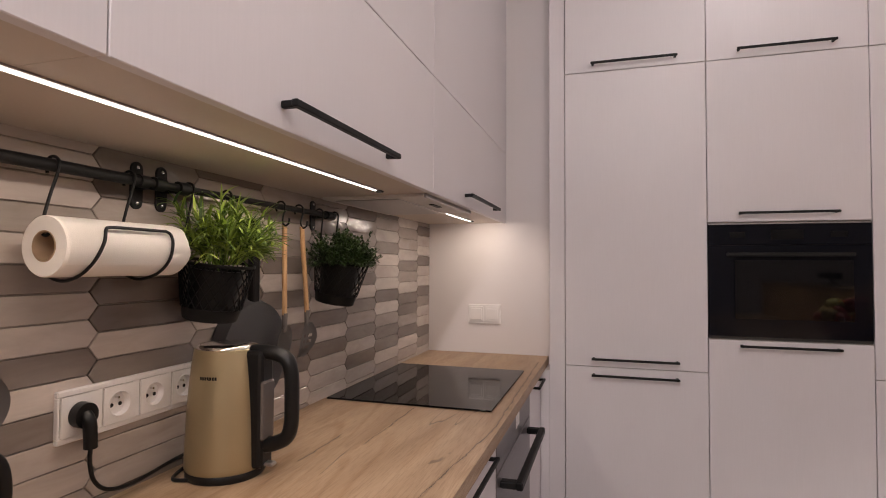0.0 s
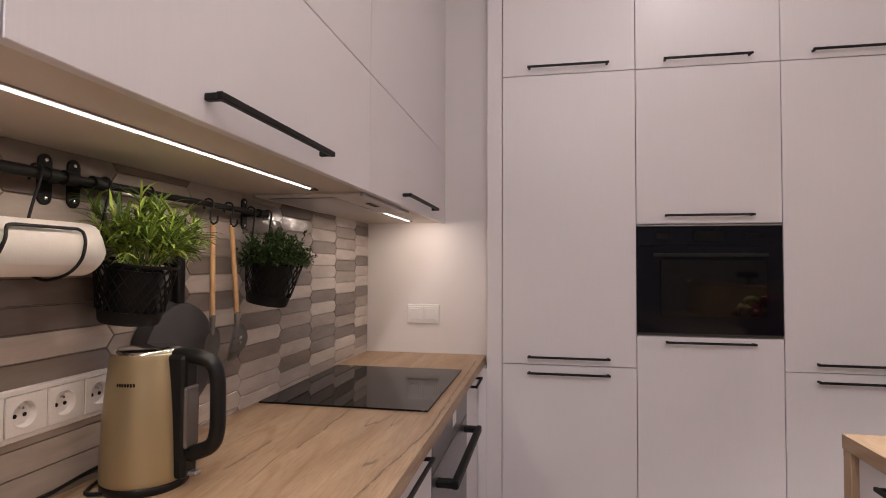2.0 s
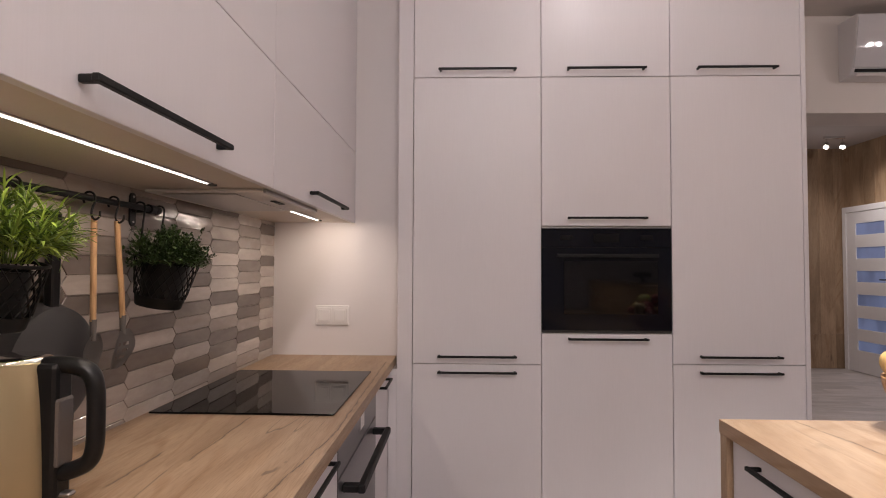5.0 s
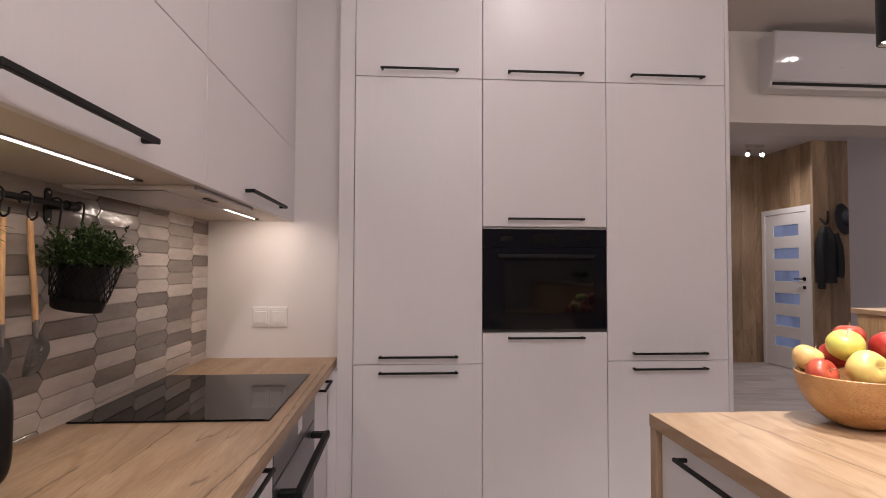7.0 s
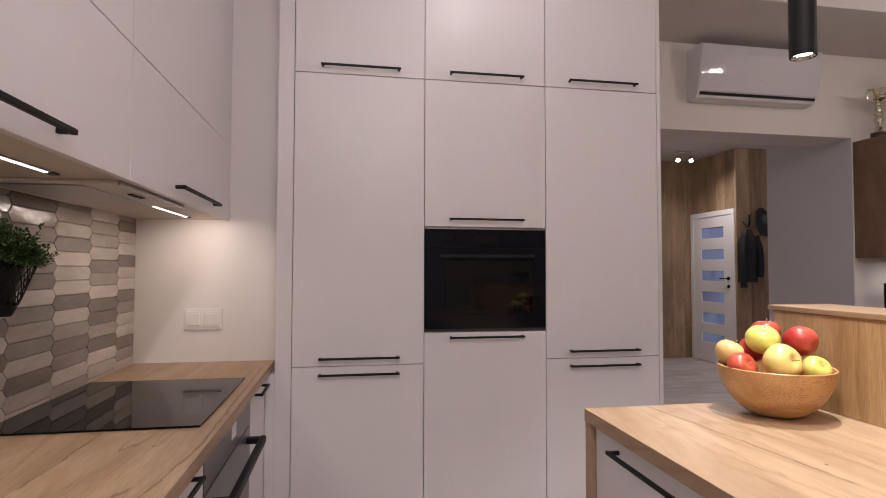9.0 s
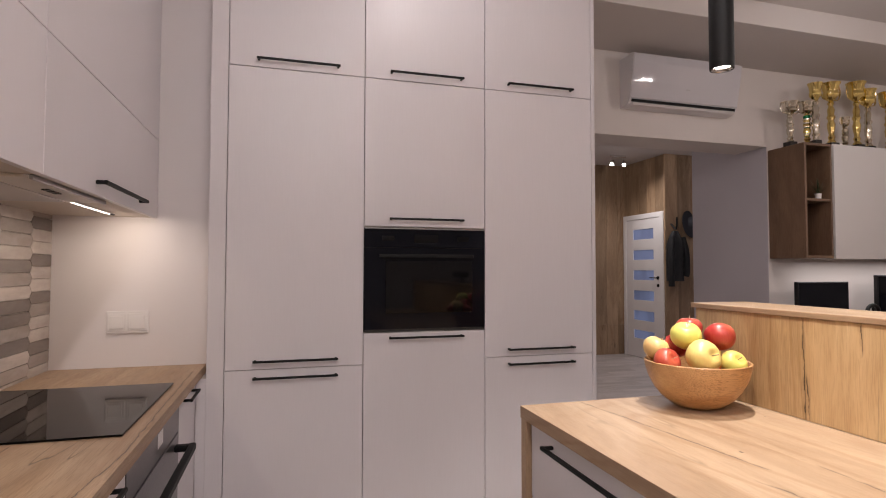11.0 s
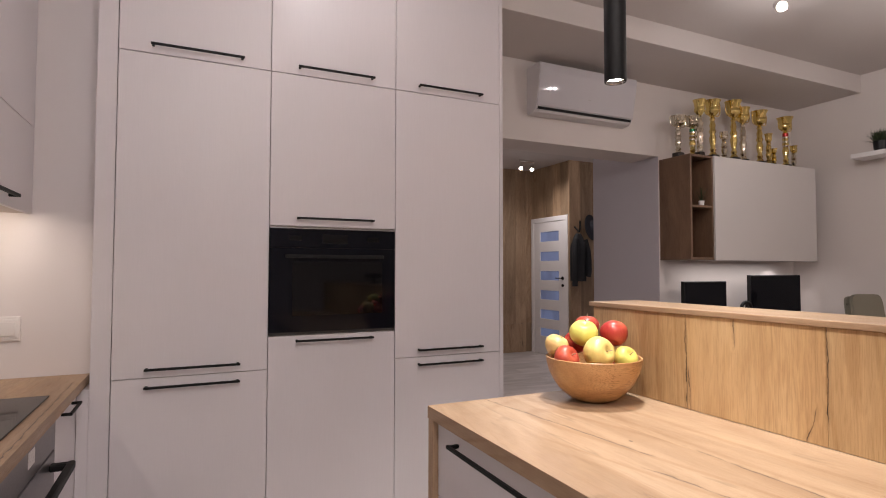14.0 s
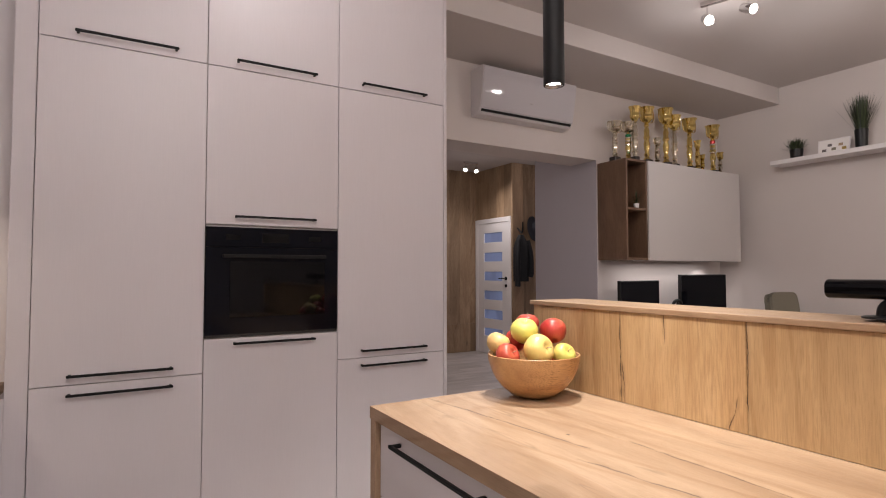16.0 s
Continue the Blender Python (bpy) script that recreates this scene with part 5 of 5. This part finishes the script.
for args in (
        (3.445, 3.14, 0.321, 'ss', 'silver trophy cup on a dark plinth', True, '', 1.0),
        (3.604, 3.14, 0.337, 'sg', 'silver trophy with a green column', True, 'green', 1.0),
        (3.627, 3.09, 0.461, 'gs', 'tall slim pale gold trophy', False, '', 0.8),
        (3.836, 3.14, 0.497, 'gg', 'large shiny gold trophy cup', True, '', 1.1),
        (3.903, 3.09, 0.235, 'ss', 'small silver trophy on a plinth', True, '', 0.8),
        (4.088, 3.14, 0.525, 'gg', 'large shiny gold trophy cup with ears', True, '', 1.1),
        (4.203, 3.14, 0.482, 'gs', 'tall trophy with a gold cup on silver column', True, '', 1.0),
        (4.417, 3.14, 0.482, 'gg', 'gold trophy cup with large ears', True, '', 1.1),
        (4.459, 3.09, 0.279, 'gg', 'small gold trophy figure', False, '', 0.8),
        (4.764, 3.14, 0.467, 'gg', 'gold trophy with a red striped column', True, 'red', 1.1),
        (4.525, 3.09, 0.157, 'gg', 'very small gold trophy', False, '', 0.7),
        (4.875, 3.14, 0.226, 'gs', 'small gold and silver trophy', True, '', 0.8)):
    trophy(*args[:3], *[{"g": GOLD, "s": SILVER}[q] for q in args[3]], *args[4:5], args[5], {"": None, "green": GREEN_ENAMEL, "red": RED_ENAMEL}[args[6]], args[7])

shelf = new("wall_shelf", mesh_of("wall_shelf", box(4.895, XR - 0.0005, 1.15, 2.690, 2.250, 2.287, 0.002), WHITE_PLASTIC))
tagged(shelf, "white floating shelf on the plaster wall", "shelf")


def shelf_grass(x, y, r, h, grass, n, label, spread):
    p = thing("potted_grass", label, "plant", "plants on the wall shelf", (x, y, 2.2875))
    part("pot", lathe(((0, 0), (r * 0.86, 0), (r, h), (r * 0.9, h), (r * 0.88, h * 0.9), (0, h * 0.9)), 24), BLACK_PLASTIC, p, smooth=True)
    bm = bmesh.new()
    for k in range(n):
        a, tl = rnd.uniform(0, 6.28), abs(rnd.gauss(0, spread))
        w = (math.sin(tl) * math.cos(a), math.sin(tl) * math.sin(a), math.cos(tl))
        rr = rnd.uniform(0, r * 0.85)
        leaf_blade(bm, (rr * math.cos(a), rr * math.sin(a), h * 0.9), w, grass * rnd.uniform(0.6, 1.0), 0.0035, rnd.uniform(0.1, 0.5), 4)
    for v in bm.verts:
        v.co.x = min(v.co.x, XR - x - 0.004)
    part("leaves", bm, DARK_GRASS, p)


shelf_grass(4.985, 2.515, 0.052, 0.082, 0.115, 300, "small tuft of dark grass in a black pot", 0.45)
shelf_grass(4.985, 2.035, 0.046, 0.150, 0.31, 300, "tall dark feathery grass in a black pot", 0.17)
card = thing("picture_card", "small white framed print standing on the shelf", "picture", "", (4.99, 2.232, 2.2875))
card.rotation_euler = (0, radians(8), 0)
part("frame", box(-0.006, 0.006, -0.118, 0.118, 0.0, 0.120, 0.001), WHITE_PLASTIC, card)
part("print", box(-0.0068, -0.0060, -0.108, 0.108, 0.008, 0.112, 0.0), PAPER, card)
for dy, dz, mt in ((-0.05, 0.065, CARD), (0.03, 0.07, SILICONE), (0.0, 0.035, OLIVE), (-0.075, 0.03, GOLD), (0.07, 0.03, SILICONE)):
    part("motif", box(-0.0075, -0.0069, dy - 0.016, dy + 0.016, dz - 0.011, dz + 0.011, 0.0), mt, card)

desk = thing("desk", "long plain desk against the living room wall", "desk", "", (3.42, 2.6, 0))
dback = Matrix.Translation((-3.42, -2.6, 0))
part("desktop", box(3.42, 5.08, 2.62, YA - 0.002, 0.722, 0.750, 0.002), WALNUT, desk).matrix_local = dback
for lx in (3.45, 5.02):
    for ly in (2.66, 3.22):
        part("leg", box(lx, lx + 0.04, ly, ly + 0.04, 0.0, 0.722, 0.002), BLACK, desk).matrix_local = dback


def monitor(x, y, w, h, top, turn, label):
    m = thing("monitor", label, "monitor", "monitors on the desk", (x, y, 0.7505))
    m.rotation_euler = (0, 0, radians(turn))
    z1 = top - 0.7505
    part("housing", box(-w / 2, w / 2, -0.012, 0.022, z1 - h, z1, 0.004), BLACK_PLASTIC, m)
    part("screen", box(-w / 2 + 0.010, w / 2 - 0.010, -0.0135, -0.0125, z1 - h + 0.012, z1 - 0.010, 0.0), GLASS_GREY, m)
    part("neck", box(-0.025, 0.025, 0.022, 0.045, 0.01, z1 - h * 0.5, 0.004), BLACK_PLASTIC, m)
    part("foot", box(-0.11, 0.11, -0.07, 0.09, 0.0, 0.012, 0.004), BLACK_PLASTIC, m)


monitor(3.665, 3.10, 0.475, 0.33, 1.247, 0, "dark switched-off monitor on the desk")
monitor(4.515, 3.10, 0.60, 0.40, 1.294, -4, "large dark switched-off monitor on the desk")
headset = new("headphones", mesh_of("headphones", tube(curve_points([(4.02, 3.05, 0.98), (4.03, 3.05, 1.05), (4.08, 3.05, 1.075), (4.13, 3.05, 1.05), (4.14, 3.05, 0.98)], 6), 0.014, 10), BLACK_PLASTIC, True))
tagged(headset, "black headphones on a stand on the desk", "headphones")
stand = new("headphone_stand", mesh_of("headphone_stand", tube([(4.08, 3.05, 0.7505), (4.08, 3.05, 1.062)], 0.008, 10), BLACK, True))
tagged(stand, "thin black stand on the desk", "stand")

chair = thing("desk_chair", "olive upholstered desk chair with a rounded back", "chair", "", (4.80, 2.67, 0))
chair.rotation_euler = (0, 0, radians(-24))
def rounded(w, h, p):
    """A rounded rectangle as an outline of points."""
    return [(w * math.copysign(abs(math.cos(a)) ** p, math.cos(a)), h * math.copysign(abs(math.sin(a)) ** p, math.sin(a))) for a in np.linspace(0, 2 * math.pi, 48, endpoint=False)]


part("back_shell", extrude_outline(rounded(0.128, 0.27, 0.26), 0.035, pose(0.012, -0.165, 0.880, 80, 0, 0), 0.010), OLIVE, chair, smooth=True)
part("backrest", extrude_outline(rounded(0.120, 0.26, 0.24), 0.060, pose(0.0, -0.105, 0.868, 80, 0, 0), 0.018), OLIVE, chair, "olive upholstered pad", True)
part("seat", box(-0.23, 0.23, -0.20, 0.25, 0.43, 0.50, 0.03, seg=3), OLIVE, chair, smooth=True)
part("back_support", box(-0.03, 0.03, -0.22, -0.20, 0.42, 0.70, 0.006), BLACK, chair)
part("column", lathe(((0.025, 0.08), (0.025, 0.43), (0, 0.43)), 16), BLACK, chair, smooth=True)
for k in range(5):
    a = 2 * math.pi * k / 5
    part("leg", tube([(0, 0, 0.10), (0.27 * math.cos(a), 0.27 * math.sin(a), 0.055)], 0.016, 8), BLACK, chair, smooth=True)
    part("castor", lathe(((0, 0.0), (0.02, 0.004), (0.027, 0.027), (0.02, 0.05), (0, 0.054)), 12, (0.27 * math.cos(a), 0.27 * math.sin(a), 0)), BLACK_PLASTIC, chair, smooth=True)

# ---- hall ----


def hall_door():
    d = thing("door", "white interior door with six narrow frosted panes", "door", "", (5.1, 6.66, 0))
    back = Matrix.Translation((-5.1, -6.66, 0))
    y0, y1, zt = 6.650, 7.600, 2.165
    for n, b in (("door_frame", box(5.090, 5.124, y0, y0 + 0.07, 0.0, zt, 0.003)), ("door_frame", box(5.090, 5.124, y1 - 0.07, y1, 0.0, zt, 0.003)), ("door_frame", box(5.0905, 5.1235, y0 + 0.07, y1 - 0.07, zt - 0.075, zt, 0.003))):
        part(n, b, WHITE_PLASTIC, d).matrix_local = back
    ya, yb = y0 + 0.073, y1 - 0.073
    panes = ((0.289, 0.413), (0.565, 0.708), (0.869, 1.012), (1.173, 1.317), (1.478, 1.622), (1.784, 1.937))
    pa, pb = (6.872, 7.359)
    cuts = [0.008] + [z for p in panes for z in p] + [zt - 0.078]
    bm = bmesh.new()
    box(5.098, 5.122, ya, pa, 0.008, zt - 0.078, 0.001, bm)
    box(5.098, 5.122, pb, yb, 0.008, zt - 0.078, 0.001, bm)
    for z0, z1 in zip(cuts[::2], cuts[1::2]):
        box(5.0985, 5.1215, pa, pb, z0, z1, 0.001, bm)
    part("door_leaf", bm, WHITE_PLASTIC, d).matrix_local = back
    for z0, z1 in panes:
        part("pane", box(5.108, 5.113, pa, pb, z0, z1, 0.0), PANE_GLOW, d, "frosted pane glowing bluish, for the light behind").matrix_local = back
    hy = ya + 0.05
    part("handle", join(tube([(5.098, hy, 1.21), (5.05, hy, 1.21)], 0.008, 10), tube([(5.053, hy, 1.21), (5.053, hy + 0.13, 1.21)], 0.008, 10)), BLACK, d, "black lever handle", True).matrix_local = back
    for z, r in ((1.21, 0.026), (1.10, 0.024)):
        bm = lathe(((0, 0.012), (r, 0.010), (r, 0)), 20)
        bmesh.ops.transform(bm, matrix=pose(5.098, hy, z, 0, -90, 0), verts=bm.verts)
        part("rosette", bm, BLACK, d, smooth=True).matrix_local = back


hall_door()

coat = thing("jacket", "black jacket hanging on a wall hook", "jacket", "", (5.175, 6.60, 1.92))
bm = bmesh.new()
rows = []
for i in range(15):
    t = i / 14
    z = 1.87 - 0.70 * t
    half = 0.040 + 0.075 * min(1, t * 4) ** 0.7 - 0.02 * max(0, t - 0.5)
    dep = 0.035 + 0.075 * min(1, t * 4)
    ring = []
    for k in range(28):
        a = 2 * math.pi * k / 28
        f = 1 + 0.14 * noise.noise(Vector((math.cos(a) * 2.2, math.sin(a) * 2.2, z * 1.2))) + 0.05 * math.cos(5 * a + 2 * t)
        ring.append(bm.verts.new((half * f * math.cos(a), -0.10 + dep * f * math.sin(a), z - 1.92)))
    rows.append(ring)
for a, b in zip(rows, rows[1:]):
    for k in range(28):
        bm.faces.new((a[k], a[(k + 1) % 28], b[(k + 1) % 28], b[k]))
bm.faces.new(rows[0])
bm.faces.new(rows[-1][::-1])
part("body", bm, JACKET, coat, smooth=True)
for q, ln in ((-0.108, 0.72), (0.100, 0.58)):
    part("sleeve", tube(curve_points([(q * 0.8, -0.15, -0.14), (q * 1.15, -0.18, -0.35), (q * 1.2, -0.185, -0.6), (q * 1.15, -0.17, -ln - 0.1)], 5), 0.040, 14), JACKET, coat, smooth=True)
coat_hook = new("coat_hook", mesh_of("coat_hook", tube(curve_points([(5.195, 6.61, 1.98), (5.195, 6.55, 1.93), (5.19, 6.50, 1.90), (5.18, 6.47, 1.96), (5.175, 6.46, 2.06)], 6), 0.012, 10), BLACK, True))
tagged(coat_hook, "black wall hook above the jacket", "hook")
hat = thing("hat", "dark felt hat hanging on the wall", "hat", "", (5.50, 6.58, 1.98))
hat.scale = (1.15, 1.15, 1.15)
bm = lathe(((0.0, 0.13), (0.06, 0.125), (0.085, 0.10), (0.095, 0.02), (0.17, 0.0), (0.172, -0.006), (0.09, 0.01), (0.0, 0.01)), 28)
bmesh.ops.transform(bm, matrix=pose(0, 0, 0, 82, 0, 20), verts=bm.verts)
part("crown", bm, HAT, hat, smooth=True)

# ---- pieces of walls and floor ----
wall_back_hall = bpy.data.objects["wall_hall_back"]
wall_door_hall = bpy.data.objects["wall_hall_door"]
wall_coats_hall = bpy.data.objects["wall_hall_coats"]
wall_tiled = bpy.data.objects["wall_left"]
floor_base = bpy.data.objects["floor_base"]


def pieces(name, mesh, parent, spots_):
    for m in spots_:
        ob = new(name, mesh)
        ob.parent = parent
        ob.matrix_local = m


plank = mesh_of("plank", box(0.001, 0.199, -0.010, 0.0, 0.0, CEILING - 0.002, 0.0015), HALL_WOOD)
upper = mesh_of("plank", box(0.001, 0.199, -0.010, 0.0, 0.461, CEILING - 0.002, 0.0015), HALL_WOOD)
lower = mesh_of("plank", box(0.001, 0.199, -0.010, 0.0, 0.0, 0.459, 0.0015), HALL_WOOD)
for cut in (upper, lower):
    pieces("plank", cut, wall_back_hall, [Matrix.Translation((1.40 + 0.2 * k, 7.63, 0.001)) for k in range(19)])
pieces("plank", plank, wall_coats_hall, [Matrix.Translation((5.113 + 0.2 * k, 6.625, 0.001)) for k in range(4)])
short = mesh_of("plank", box(-0.010, 0.0, 0.001, 0.1935, 2.168, CEILING - 0.001, 0.0015), HALL_WOOD)
pieces("plank", short, wall_door_hall, [Matrix.Translation((5.125, 6.648 + 0.1945 * k, 0)) for k in range(5)])
edge_plank = mesh_of("plank", box(5.103, 5.1125, 6.616, 6.6475, 0.0, CEILING - 0.002, 0.001), HALL_WOOD)
pieces("plank", edge_plank, wall_coats_hall, [Matrix.Identity(4)])

laminate = mesh_of("floorboard", box(0.0, 1.278, 0.0008, 0.1892, -0.012, 0.0, 0.0012), FLOOR_WOOD)
spots_ = []
for j in range(24):
    for i in range(-1, 4):
        x = 1.36 + i * 1.28 + (j * 0.43) % 1.28
        if x < 5.7 and x > 0.9:
            spots_.append(Matrix.Translation((x, 3.30 + 0.19 * j, 0)))
pieces("floorboard", laminate, floor_base, spots_)

# picket tiles
PITCH_Y, PITCH_Z, TIP = 0.2535, 0.0505, 0.019
half_y, half_z, g = PITCH_Y / 2, PITCH_Z / 2, 0.0010


def picket(mat):
    hy, hz = half_y - TIP / 2, half_z - g
    out = [(-hy - TIP + g, 0), (-hy + g, -hz), (hy - g, -hz), (hy + TIP - g, 0), (hy - g, hz), (-hy + g, hz)]
    m = Matrix(((0, 0, 1, 0), (1, 0, 0, 0), (0, 1, 0, 0), (0, 0, 0, 1)))
    return mesh_of("tile", extrude_outline(out, 0.0076, m, 0.0012), mat)


GLAZES = {"L": picket(TILE_LIGHT), "M": picket(TILE_MID), "D": picket(TILE_DARK)}
# glazes of each column from the top down
COLUMNS = {-1: "LMLMLDMLDLDLLM", 0: "DDLMMDDLDMLLLD", 1: "DMLDLMDLMDLLDL", 2: "MDLMDLDLDDDLLM", 3: "MDDMLDMLDLDLLL", 4: "DMMLDDLDMDLDLL", 5: "DMLDLLLDLMDDLM", 6: "LMMLDMLDDMDLLL", 7: "MDLLDLLDMLLDML"}
pick = random.Random(11)
for col in range(-5, 8):
    cy = 0.818 + PITCH_Y * (col + 0.5)
    glaze = COLUMNS.get(col) or "".join(pick.choice("LLMD") for _ in range(14))
    for row in range(14):
        cz = (1.5433 if col % 2 else 1.5180) + half_z - PITCH_Z * row
        if cz < 0.868 or cz > 1.62:
            continue
        ob = new("tile", GLAZES[glaze[row]])
        ob.parent = wall_tiled
        ob.matrix_local = pose(XT - 0.0076 + pick.uniform(-0.0003, 0.0003), cy, cz, 0, pick.uniform(-0.3, 0.3), pick.uniform(-0.15, 0.15))
